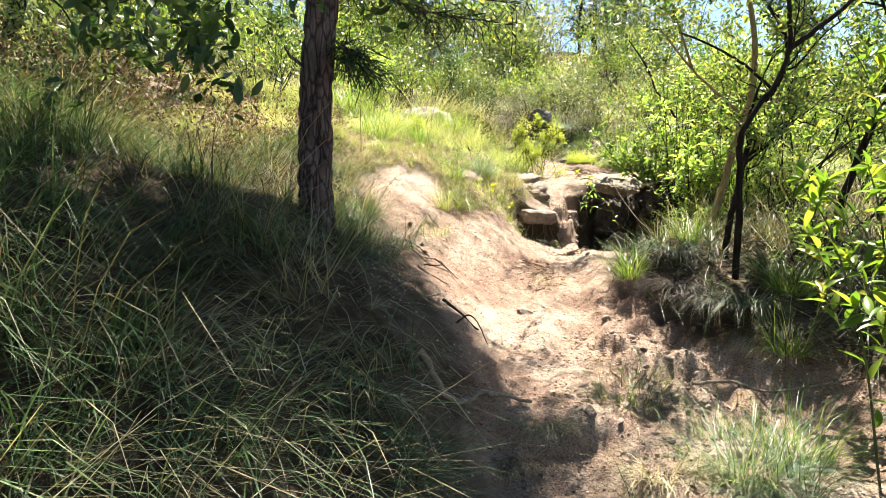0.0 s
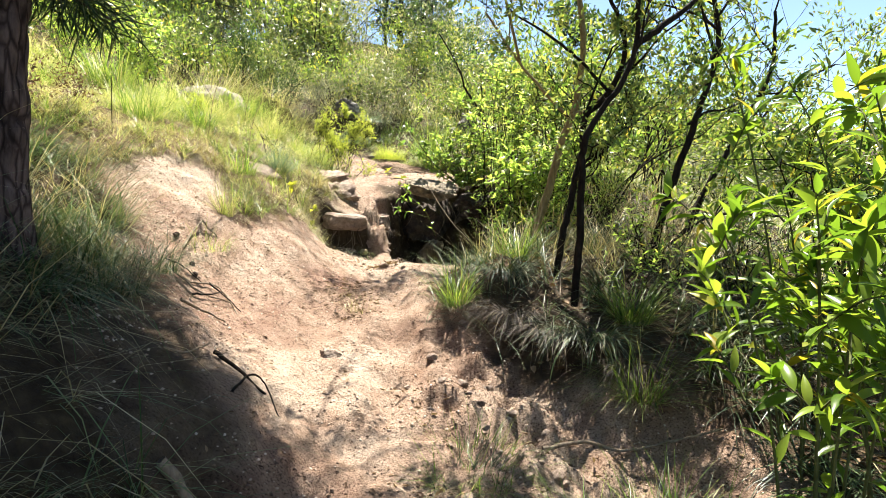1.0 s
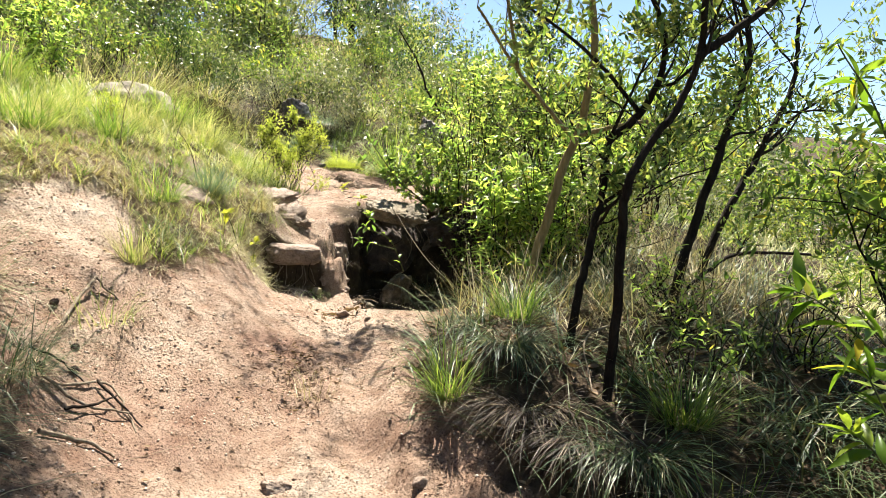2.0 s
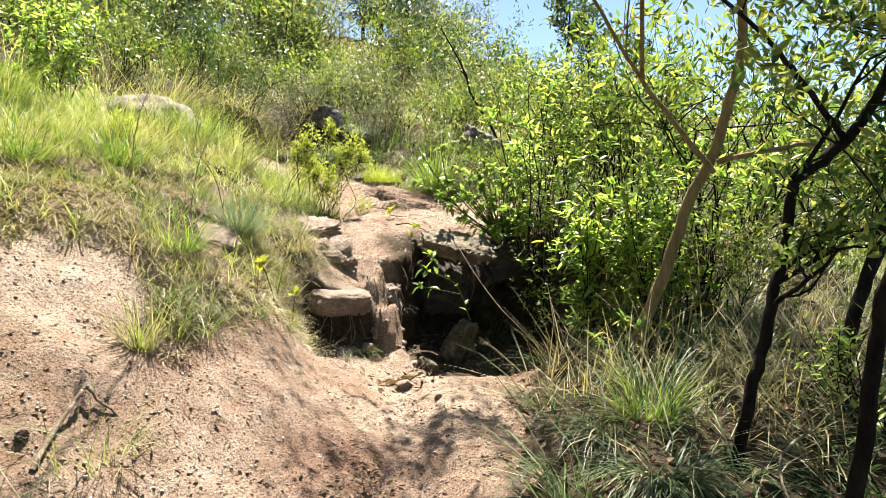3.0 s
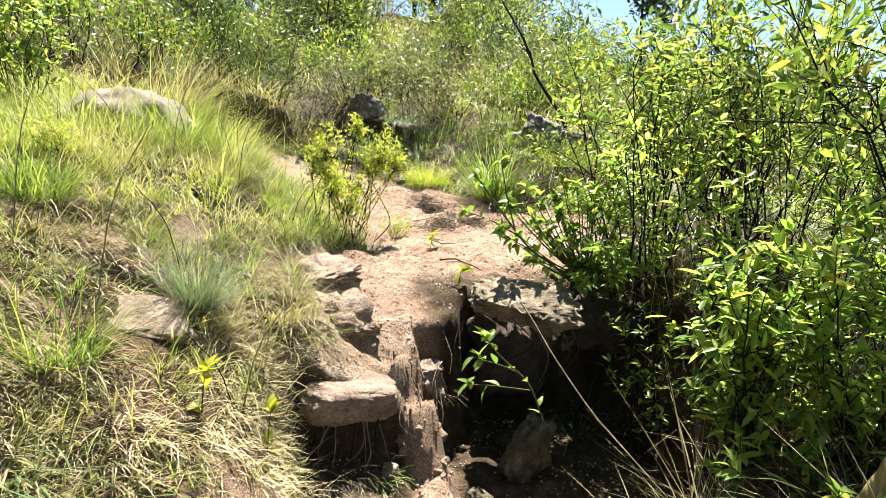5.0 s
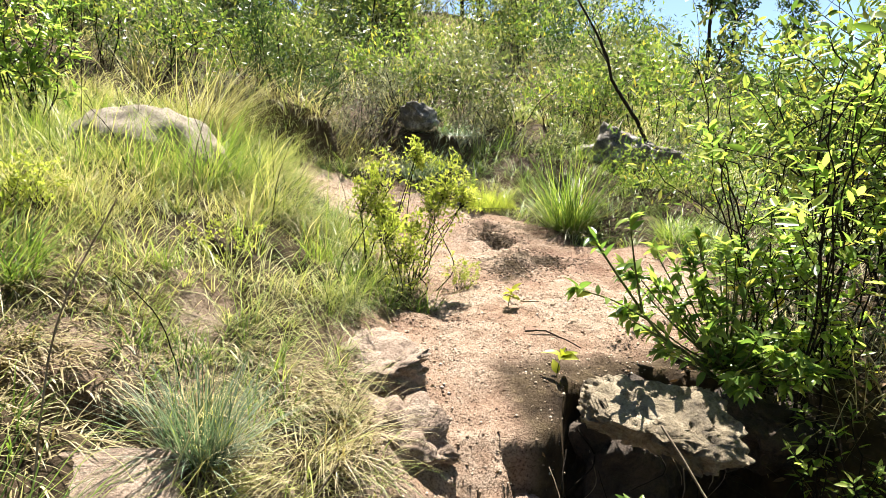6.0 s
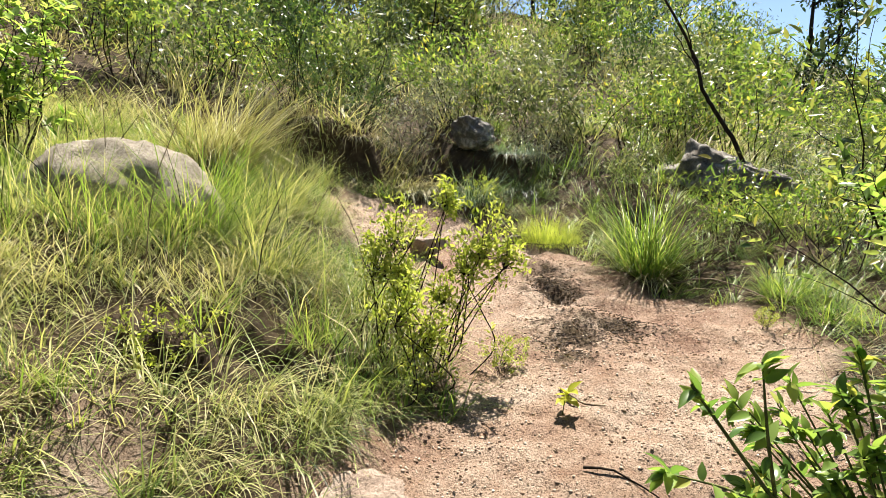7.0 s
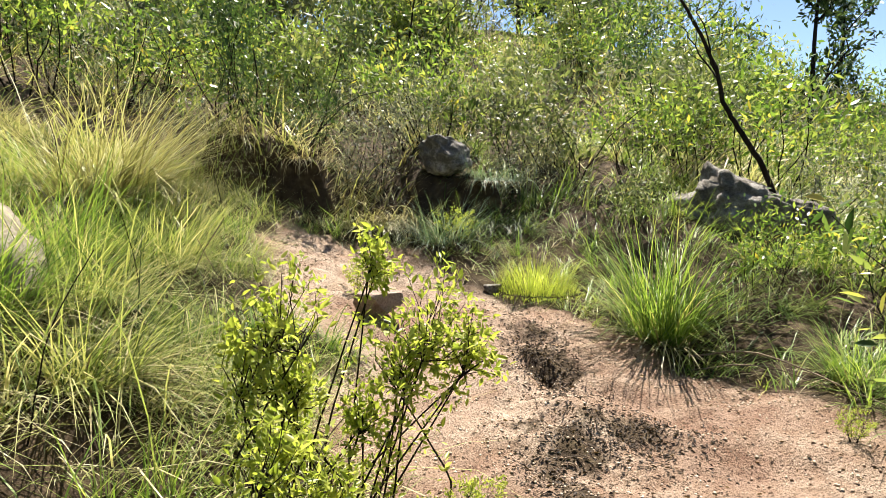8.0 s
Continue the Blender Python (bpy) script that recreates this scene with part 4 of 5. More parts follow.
wand_bush("leafy_shrub", on_ground(3.1, 6.75), 1.1, .36, 12, .085, .34, LEAF_LUSH, "low leafy shrub at the mouth of the hollow", 204, low=.05)
wand_bush("leafy_shrub", on_ground(2.8, 7.1), 1.25, .26, 8, .095, .36, LEAF_LUSH, "broad-leaved green shrub leaning over the hollow", 208, low=.4)
wand_bush("leafy_shrub", on_ground(3.4, 6.75), 1.5, .45, 10, .08, .34, LEAF_LUSH, "leafy green shrub behind the tan tree", 205, low=.1)
foot = (2.67, 8.4, 1.74)
branch = [([foot, (2.45, 8.35, 1.9), (2.29, 8.3, 2.0), (2.1, 8.28, 2.22), (1.92, 8.25, 2.44)], .010), ([(2.2, 8.3, 2.1), (2.12, 8.24, 2.3), (2.06, 8.2, 2.51)], .006),
          ([(2.24, 8.3, 2.06), (2.05, 8.27, 2.16), (1.87, 8.25, 2.22)], .005), ([(2.35, 8.3, 1.96), (2.2, 8.3, 2.04), (2.1, 8.3, 2.1)], .005), ([foot, (2.45, 8.3, 1.86), (2.29, 8.28, 1.93)], .006)]
br = np.random.default_rng(49)
for tip in [(br.uniform(2.4, 3.15), br.uniform(8.2, 8.8), br.uniform(1.85, 2.4)) for k in range(22)] + [(br.uniform(2.4, 3.1), br.uniform(7.85, 8.3), br.uniform(1.8, 2.05)) for k in range(16)] + [(br.uniform(2.2, 2.65), br.uniform(8.3, 8.65), br.uniform(1.95, 2.4)) for k in range(12)] + [(2.39, 8.4, 2.31), (2.63, 8.4, 2.13), (2.92, 8.5, 2.36), (2.97, 8.4, 1.99), (2.63, 8.6, 2.43), (2.34, 8.3, 2.13), (2.89, 8.6, 2.25), (2.68, 8.3, 2.0), (2.99, 8.5, 2.13),
            (2.84, 8.7, 2.27), (2.34, 8.5, 2.37), (2.75, 8.25, 1.9), (2.5, 8.35, 2.22), (2.75, 8.45, 2.25), (2.5, 8.5, 2.02), (3.05, 8.45, 2.3), (2.55, 8.55, 2.3), (2.8, 8.35, 2.1)]:
    branch.append(([(2.72, 8.42, 1.78), (.5 * tip[0] + 1.36, .5 * tip[1] + 4.2, tip[2] * .5 + .86), tip], .006))
leafy("low_shrub", Vector(foot), branch, 18, .07, .42, LEAF_TWO, "low glossy-leaved shrub leaning into the path", 46, True)
branch = []
for tip in [(br.uniform(2.75, 3.5), br.uniform(6.55, 7.5), br.uniform(1.25, 2.1)) for k in range(56)] + [ (3.08, 7.5, 1.99), (2.96, 7.3, 1.9), (2.69, 7.2, 1.46), (2.76, 7.1, 1.5), (3.05, 7.6, 1.94), (2.95, 7.0, 1.66), (2.85, 7.2, 1.7)]:
    branch.append(([(2.95, 7.3, 1.05), (.4 * tip[0] + 1.77, .4 * tip[1] + 4.38, tip[2] * .45 + .65), tip], .006))
leafy("low_shrub", Vector((2.95, 7.3, 1.1)), branch, 18, .085, .34, LEAF_TWO, "sparse long-leaved shrub in front of the dark hollow", 48, True)
branch = []
for k in range(11):
    tip = (br.uniform(2.35, 3.0), br.uniform(6.25, 6.9), br.uniform(1.2, 1.55))
    branch.append(([(2.7, 6.55, .95), (.45 * tip[0] + 1.48, .45 * tip[1] + 3.6, tip[2] * .5 + .52), tip], .005))
leafy("low_shrub", Vector((2.7, 6.55, .95)), branch, 13, .08, .34, LEAF_TWO, "low leafy green plant among the verge grass", 50, True)
for k, (x, y, high, many) in enumerate([(2.78, 7.78, 1.05, 9), (3.2, 5.3, .5, 8), (2.75, 4.75, .35, 5), (3.5, 4.7, .6, 8)]):
    wand_bush("low_shrub", on_ground(x, y), high, .25, many, .055, .36, LEAF_LUSH, "low leafy green plant tangled in the verge grass", 210 + k, shoots=5, per=9)
leafy("sprig", Vector((2.1, 7.6, 1.2)), [([(2.1, 7.6, 1.2), (1.95, 7.55, 1.48), (1.69, 7.55, 1.6)], .005), ([(1.95, 7.55, 1.48), (1.8, 7.5, 1.62), (1.74, 7.5, 1.7)], .004),
      ([(2.0, 7.58, 1.4), (1.8, 7.55, 1.45), (1.66, 7.52, 1.48)], .004)], 11, .075, .42, LEAF_TWO, "leafy green sprig hanging before the dark hollow", 47, True)
for k, (x, y, size) in enumerate([(3.4, 6.4, .35)]):
    again(s1, x, y, 70 * k, size)

for k, (x, y, h) in enumerate([(.78, 7.45, .2), (.55, 7.3, .16), (2.0, 9.5, .1), (1.95, 8.6, .1)]):
    p = on_ground(x, y)
    leafy("sprout", p, [([(p.x, p.y, p.z - .02), (p.x + .01, p.y, p.z + h * .6), (p.x + .02, p.y - .01, p.z + h)], .003)], 9, .085, .55, LEAF_SPROUT, "bright yellow-green sprout growing in the bank", 150 + k, True)
lime = shrub("lime_shrub", 44, .66, .26, 9, 9, .042, .42, LEAF_LIME, BARK_DARK, "small yellow-green shrub at the edge of the bare earth", 6, 1, .005, tips=4)
put(lime, 1.82, 10.05, 0, .4)
for k, (x, y, size) in enumerate([(2.2, 13.3, .5), (3.5, 10.35, .25), (1.5, 12.4, .5), (.4, 9.2, .5), (-.3, 8.9, .5)]):
    again(lime, x, y, 57 * k, size)


def crowned(name, foot, crowns, leaf, mat, label, seed):
    """A small shrub of bare dark stems that each carry a rounded leafy head: (centre, radius)."""
    r = np.random.default_rng(seed)
    thing = empty(name, foot, label, "shrub")
    o = np.array(foot)
    for c, rad in crowns:
        c = np.array(c) - o
        many = int(14 + 190 * rad)
        tips = unit(r.normal(size=(many, 3))) * np.array([.95, .95, 1.3]) * rad * r.uniform(.15, 1.25, (many, 1)) + c
        along = []
        for k in range(3):
            foot_at = np.array([r.normal() * .07, r.normal() * .07, -.04])
            low = c + np.array([r.normal() * rad * .3, r.normal() * rad * .3, -rad * .7])
            bow = np.array([r.normal() * .09, r.normal() * .09, 0])
            stem = bend([foot_at, foot_at * .7 + low * .3 + bow, foot_at * .35 + low * .65 + bow * .6, low], 4)
            along += [(p, unit(r.normal(size=3) + np.array([0, 0, 1]))) for p in stem[5:]]
            twigs = [tube_arrays(np.array([low, low * .4 + p * .6 + r.normal(size=3) * .015, p]), np.array([.0022, .0016, .001]), 3) for p in tips[k::3]]
            part("stem", mesh_of("stem", *join([tube_arrays(stem, np.linspace(.0045, .0025, len(stem)), 5)] + twigs), BARK_DARK, True), thing)
        ends = [(p, unit(p - c + np.array([0, 0, rad * .6]))) for p in tips]
        part("foliage", mesh_of("foliage", *leaves_at(r, ends * 3 + along, 4, leaf * .6, leaf, .42), mat), thing)
    return thing


crowned("lime_shrub", on_ground(1.47, 10.1), [((1.72, 9.97, 2.60), .15), ((1.53, 10.1, 2.79), .06), ((1.83, 10.0, 2.5), .09), ((1.6, 9.95, 2.47), .09), ((1.5, 10.0, 2.3), .07)], .034, LEAF_LIME,
        "small yellow-green shrub with leafy heads on dark stems", 141)
crowned("lime_shrub", on_ground(1.28, 10.05), [((1.24, 9.93, 2.62), .13), ((1.16, 9.9, 2.47), .1), ((1.3, 9.95, 2.42), .09)], .034, LEAF_LIME,
        "small yellow-green shrub with leafy heads on dark stems", 142)
crowned("lime_shrub", on_ground(1.32, 9.7), [((1.28, 9.6, 2.33), .11), ((1.4, 9.65, 2.18), .09)], .034, LEAF_LIME,
        "small yellow-green shrub with leafy heads on dark stems", 143)

# sapling leaning over the far rock
tree("leaning_sapling", [([(4.95, 12.9, 2.75), (4.72, 12.85, 3.2), (4.45, 12.8, 3.52), (4.28, 12.8, 3.76), (4.2, 12.8, 4.02), (3.98, 12.8, 4.38), (3.75, 12.8, 4.7)], .025, .01)], 51, .05, 4, .4, LEAF_MID, BARK_DARK,
     "thin black sapling leaning out over a grey rock", reach=.7)

# hillside shrubs behind
hill_a = shrub("hillside_shrub", 61, 1.2, .6, 7, 8, .095, .38, LEAF_OLIVE, BARK_DARK, "olive-green shrub on the slope", 5, 1, .008, "shrubs on the hillside", far=True, foot=.2)
hill_b = shrub("hillside_shrub", 62, 1.0, .6, 7, 9, .085, .24, LEAF_GREY, BARK_DARK, "dry grey-green shrub on the slope", 5, 1, .008, "shrubs on the hillside", far=True, foot=.2)
hill_c = shrub("hillside_shrub", 63, 1.5, .6, 7, 8, .115, .36, LEAF_BRIGHT, BARK_DARK, "fresh green shrub on the slope", 5, 1, .01, "shrubs on the hillside", far=True, foot=.2)
hill_d = shrub("hillside_shrub", 65, 1.5, .6, 7, 8, .09, .34, LEAF_DARK, BARK_DARK, "dark twiggy shrub above the bank", 5, 1, .01, "shrubs on the hillside", far=True, foot=.2)
put(hill_a, 3.2, 14.9)
put(hill_b, 1.6, 15.0)
put(hill_c, 5.6, 14.2)
put(hill_d, .75, 14.0)
again(hill_d, .2, 14.4, 90, .9)
# two small dark shrubs added on the lip to deepen the undercut's shade
again(hill_d, .55, 13.8, 30, .45)
again(hill_d, 1.0, 13.85, 130, .4)
again(hill_b, 2.0, 14.6, 50, .7)
again(hill_b, 2.9, 14.4, 150, .6)
again(hill_b, 1.3, 14.3, 250, .5)
wand_bush("leafy_shrub", on_ground(-1.2, 11.2), 1.15, .42, 16, .085, .4, LEAF_LUSH, "rounded dark green leafy shrub above the boulder", 206, low=.3)
wand_bush("leafy_shrub", on_ground(-2.1, 11.6), 1.3, .5, 14, .085, .4, LEAF_LUSH, "rounded dark green leafy shrub on the slope", 207, low=.3)
again(hill_d, -2.6, 9.6, 190, .9)
again(hill_c, 4.1, 11.9, 100, .45)
again(hill_c, 4.7, 11.3, 200, .6)
again(hill_a, 5.4, 12.2, 20, .7)
again(hill_a, 3.7, 13.2, 80, .5)
dry = shrub("dry_shrub", 67, .9, .5, 8, 7, .06, .4, DEAD_LEAF, TWIG, "dead brown twiggy shrub at the top of the bank", 5, 1, .007, far=True, foot=.15)
put(dry, -2.3, 5.9)
again(dry, -3.0, 6.6, 80, 1.1)
again(dry, -1.7, 6.6, 200, .7)
again(dry, -3.4, 5.4, 300, 1.0)
again(dry, -2.7, 5.0, 30, .9)
again(dry, -1.9, 5.5, 130, .7)
again(dry, -3.9, 6.3, 170, 1.2)
again(dry, -1.3, 6.9, 250, .6)
hr = np.random.default_rng(64)
for k in range(215):
    y = 14.3 + 9 * hr.random() ** 1.2
    x = hr.uniform(-.70, .75) * (y + 1) + 1
    if k % 5 == 0:
        x, y = hr.uniform(5.5, 11), hr.uniform(3, 16)
    if k % 9 == 0:
        x, y = hr.uniform(-7, -2.8), hr.uniform(6, 14)
    kind = (hill_a, hill_b, hill_c, hill_d)[hr.choice(4, p=[.30, .26, .32, .12])]
    again(kind, x, y, hr.uniform(0, 360), hr.uniform(.55, 1.15) * (1 + .035 * max(0, y - 14)) * (.7 if x > 6 else 1))


def mass(name, kinds, places, label):
    """Far growth that nobody could count, joined into one object with the materials of its kinds."""
    vs, fs, ms, n = [], [], [], 0
    mats = [next(c for c in k.children if c.name.startswith("foliage")).data.materials[0] for k in kinds] + [BARK_DARK]
    for which, x, y, turn, size in places:
        m = np.array(Matrix.Translation(on_ground(x, y)) @ pose(0, 0, 0, 0, 0, turn) @ Matrix.Scale(size, 4))
        for child in kinds[which].children:
            me = child.data
            co = np.empty(len(me.vertices) * 3, np.float32)
            me.vertices.foreach_get("co", co)
            ix = np.empty(len(me.loops), np.int32)
            me.loops.foreach_get("vertex_index", ix)
            co = co.reshape(-1, 3) @ m[:3, :3].T + m[:3, 3]
            vs.append(co)
            fs.append(ix.reshape(-1, 3) + n)
            ms.append(np.full(len(ix) // 3, which if child.name.startswith("foliage") else len(kinds)))
            n += len(co)
    me = mesh_of(name, np.concatenate(vs), np.concatenate(fs), mats[0])
    for mat in mats[1:]:
        me.materials.append(mat)
    me.polygons.foreach_set("material_index", np.concatenate(ms).astype(np.int32))
    return tagged(new(name, me), label, "thicket", kind="stuff")


# thicket and trees along the ridge, open towards the low side
spots = []
for k in range(80):
    a, d = radians(hr.uniform(-48, 21)), hr.uniform(17, 27)
    spots.append(((0, 2, 0, 1, 2, 0, 1, 3)[k % 8], 1 + d * math.sin(a), 3 + d * math.cos(a), hr.uniform(0, 360), hr.uniform(1.8, 2.7)))
for k in range(45):
    a, d = radians(hr.uniform(18, 50)), hr.uniform(12, 22)
    spots.append(((0, 2, 3, 2, 1)[k % 5], 1.5 + d * math.sin(a), 5 + d * math.cos(a), hr.uniform(0, 360), hr.uniform(1.0, 1.6)))
for k in range(30):
    a, d = radians(hr.uniform(46, 84)), hr.uniform(9, 20)
    spots.append(((0, 2, 3, 2, 1)[k % 5], 1.5 + d * math.sin(a), 5 + d * math.cos(a), hr.uniform(0, 360), hr.uniform(1.2, 2.0)))
mass("thicket", [hill_a, hill_b, hill_c, hill_d], spots, "mixed olive and dark green scrub covering the top of the hill")
ridge = tree("ridge_tree", [([(0, 0, 0), (.1, 0, 1.5), (0, .1, 3.2), (.1, 0, 5.0)], .1, .03)], 66, .22, 8, .42, LEAF_DARK, BARK_DARK, "dark-crowned tree on the skyline", reach=1.5, branches=9, first=.08, depth=1, kids=6)
ridge.matrix_basis = Matrix.Translation(on_ground(7.5, 26, -.1))
for k in range(3):
    a, d = radians(hr.uniform(11, 17)), hr.uniform(20, 30)
    again(ridge, 1 + d * math.sin(a), 3 + d * math.cos(a), hr.uniform(0, 360), hr.uniform(.7, 1.1))
for x, y, size in [(11.2, 21, .75), (12.6, 22, .7), (14.5, 22, .6)]:
    again(ridge, x, y, 40 * x, size)


# ---- grasses ----
def field(name, seed, count, xr, yr, length, width, mat, label, want, lean=(.1, .8), curl=(.4, 1.6), flow=0.0, comb=.8, per=22, foot=.07, shade=(0, 1), stray=1.3):
    """Grass growing in clumps, each combed its own way; want(x, y) says how densely."""
    r = np.random.default_rng(seed)
    cx, cy = r.uniform(*xr, count), r.uniform(*yr, count)
    keep = r.random(count) < want(cx, cy)
    cx, cy = cx[keep], cy[keep]
    size = np.repeat(r.uniform(.5, 1.3, len(cx)), per)
    heading = np.repeat(flow + r.normal(size=len(cx)) * stray + 2.2 * (vnoise(cx, cy, .6, 30) - .5), per)
    tilt = np.repeat(r.uniform(0, .45, len(cx)), per)
    tone = np.repeat(np.clip(.55 * r.random(len(cx)) + .9 * (vnoise(cx, cy, .5, 33) - .25), shade[0], shade[1]), per)
    x, y = np.repeat(cx, per), np.repeat(cy, per)
    n = len(x)
    az = r.uniform(0, 6.28, n)
    x, y = x + np.cos(az) * foot * r.random(n), y + np.sin(az) * foot * r.random(n)
    az = np.where(r.random(n) < comb, heading + r.normal(size=n) * .5, az)
    base = np.stack([x, y, height(x, y) - .015], 1)
    size = size * (1 - .35 * sstep(1.3, .9, x) * sstep(6.0, 6.5, y) * sstep(9.3, 8.7, y))   # grazed short above the bare slope
    v, f = blade_arrays(base, az, length * size * r.uniform(.4, 1.15, n), r.uniform(*lean, n) + tilt, r.uniform(*curl, n), width * r.uniform(.55, 1.4, n))
    return tagged(new(name, mesh_of(name, v, f, mat, tone=np.repeat(tone, 7))), label, "grass", kind="stuff")


off_path = lambda x, y, m=0.0: np.clip(.5 - (bare(x, y) + m) / .12, 0, 1) * (1 - .93 * pit(x, y))
left_of = lambda x, y: x < np.interp(y, CENTRE_Y, CENTRE_X)
patchy = lambda x, y, size, seed, low, least=.15: np.clip((vnoise(x, y, size, seed) - low) * 4, least, 1)
edge_of = lambda x, y: np.maximum(np.maximum(-3.3 - x, x - 5.2), 1.2 - y) + 1.2 * (vnoise(x, y, .8, 61) - .5)
inner = lambda x, y: edge_of(x, y) < .1
field("meadow_grass", 71, 10500, (-4.2, 1.8), (6.2, 13.8), .36, .0042, GRASS, "matted arching yellow-green grass covering the slope",
      lambda x, y: inner(x, y) * off_path(x, y) * left_of(x, y) * patchy(x, y, .4, 8, .36, .12) * np.interp(y - .4 * x, [6.2, 8.2, 9.2], [.6, .8, 1]), flow=-.4, per=19, lean=(.1, 1.2), curl=(.3, 1.9), comb=.6, foot=.045, shade=(.15, 1))
field("long_grass", 98, 900, (-3.4, 1.6), (6.4, 13.6), .72, .0052, GRASS, "long arching pale blades rising out of the meadow",
      lambda x, y: off_path(x, y, .06) * left_of(x, y) * patchy(x, y, .5, 36, .4, .2) * np.where(y - .4 * x < 8.6, .35, 1), flow=.3, per=11, lean=(.1, .9), curl=(.6, 1.7), comb=.7, foot=.04, shade=(.1, 1))
field("green_grass", 78, 3200, (-3.2, 1.6), (6.2, 13.8), .34, .0048, CLUMP, "fresh green grass tufts in the meadow",
      lambda x, y: off_path(x, y) * left_of(x, y) * (vnoise(x, y, .35, 18) > .56) * np.where(y - .4 * x < 8.6, .4, 1), per=22, lean=(.05, .8), curl=(.2, 1.2), foot=.05, comb=.2)
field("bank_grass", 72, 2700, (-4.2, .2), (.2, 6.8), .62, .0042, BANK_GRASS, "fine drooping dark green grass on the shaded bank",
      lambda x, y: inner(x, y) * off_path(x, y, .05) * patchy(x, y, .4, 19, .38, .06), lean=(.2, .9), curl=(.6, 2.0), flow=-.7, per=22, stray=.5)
field("bank_straw", 99, 620, (-3.2, -.3), (.8, 6.2), .8, .0042, DRY_GRASS, "dead pale blades drooping over the shaded bank",
      lambda x, y: off_path(x, y, .05) * patchy(x, y, .4, 37, .35), lean=(.2, 1.1), curl=(.6, 2.0), flow=-.6, per=9, shade=(.1, .9), stray=.6)
# uses the darker grass copy, with the verge's shade in its colour
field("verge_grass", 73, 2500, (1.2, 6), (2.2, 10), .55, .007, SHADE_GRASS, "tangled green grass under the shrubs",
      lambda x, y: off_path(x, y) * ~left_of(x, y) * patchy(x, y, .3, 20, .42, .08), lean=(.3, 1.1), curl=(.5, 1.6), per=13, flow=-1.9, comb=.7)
field("verge_straw", 88, 260, (2.2, 5.5), (5.3, 8.5), .48, .006, DRY_GRASS, "dry straw hanging between the saplings",
      lambda x, y: off_path(x, y) * ~left_of(x, y) * patchy(x, y, .45, 28, .42), lean=(.3, 1.2), curl=(.5, 1.6), per=12, flow=-1.9, comb=.6)
field("dead_stems", 100, 500, (2.0, 5.2), (5.0, 8.8), .62, .006, DRY_GRASS, "dead bleached stems standing and leaning under the shrubs",
      lambda x, y: off_path(x, y, .05) * ~left_of(x, y), lean=(.05, 1.3), curl=(0, .35), per=6, comb=0, foot=.15)
field("dry_grass", 74, 4600, (-3.2, 6), (2, 14.2), .32, .0046, DRY_GRASS, "dry bleached grass among the green", lambda x, y: ((x < 1.4) | (y > 9.5)) * inner(x, y) * off_path(x, y, .03) * np.clip((vnoise(x, y, .5, 9) - .35) * 4, 0, 1),
      lean=(.5, 1.4), curl=(.2, 1.4), per=15)
field("bleached_grass", 79, 6600, (-2.2, 1.1), (6.3, 8.5), .24, .0056, DRY_GRASS, "matted bleached grass hanging over the bank", lambda x, y: off_path(x, y, .02) * patchy(x, y, .3, 25, .38, .25) * np.where((abs(y - 7.52) < .2) & (abs(x - .16) < .36), .12, 1),
      lean=(.6, 1.5), curl=(.3, 1.4), per=16, flow=-1.2, shade=(.45, 1))
field("slope_grass", 76, 2200, (1.6, 8), (10, 16), .38, .006, CLUMP, "green grass on the slope beyond the path", lambda x, y: off_path(x, y, .04) * (x > 2.0) * patchy(x, y, .5, 26, .3), per=20, lean=(.2, 1.0), curl=(.4, 1.6))
field("hill_grass", 75, 3300, (-11, 17), (13.6, 25), .6, .014, GRASS, "long pale grass on the upper slope", lambda x, y: patchy(x, y, 1.2, 11, .2), per=15, foot=.2, lean=(.1, 1.0))
field("hill_straw", 77, 2200, (-12, 16), (13.6, 26), .5, .011, DRY_GRASS, "dry pale grass between the hillside shrubs", lambda x, y: patchy(x, y, 1.0, 12, .45), per=15, foot=.15, curl=(.2, 1.4))
field("low_side_grass", 80, 1000, (5, 14), (2, 14), .42, .010, GRASS, "pale grass on the low side of the hill", lambda x, y: patchy(x, y, 1.0, 13, .3), per=14, foot=.15, curl=(.3, 1.6))
field("outer_grass", 89, 6000, (-11, 12), (-6, 14), .42, .016, GRASS, "rough grass covering the hillside around", lambda x, y: off_path(x, y, .05) * (edge_of(x, y) > -.1) * .9, per=9, foot=.26, lean=(.3, 1.4), curl=(.3, 1.6))

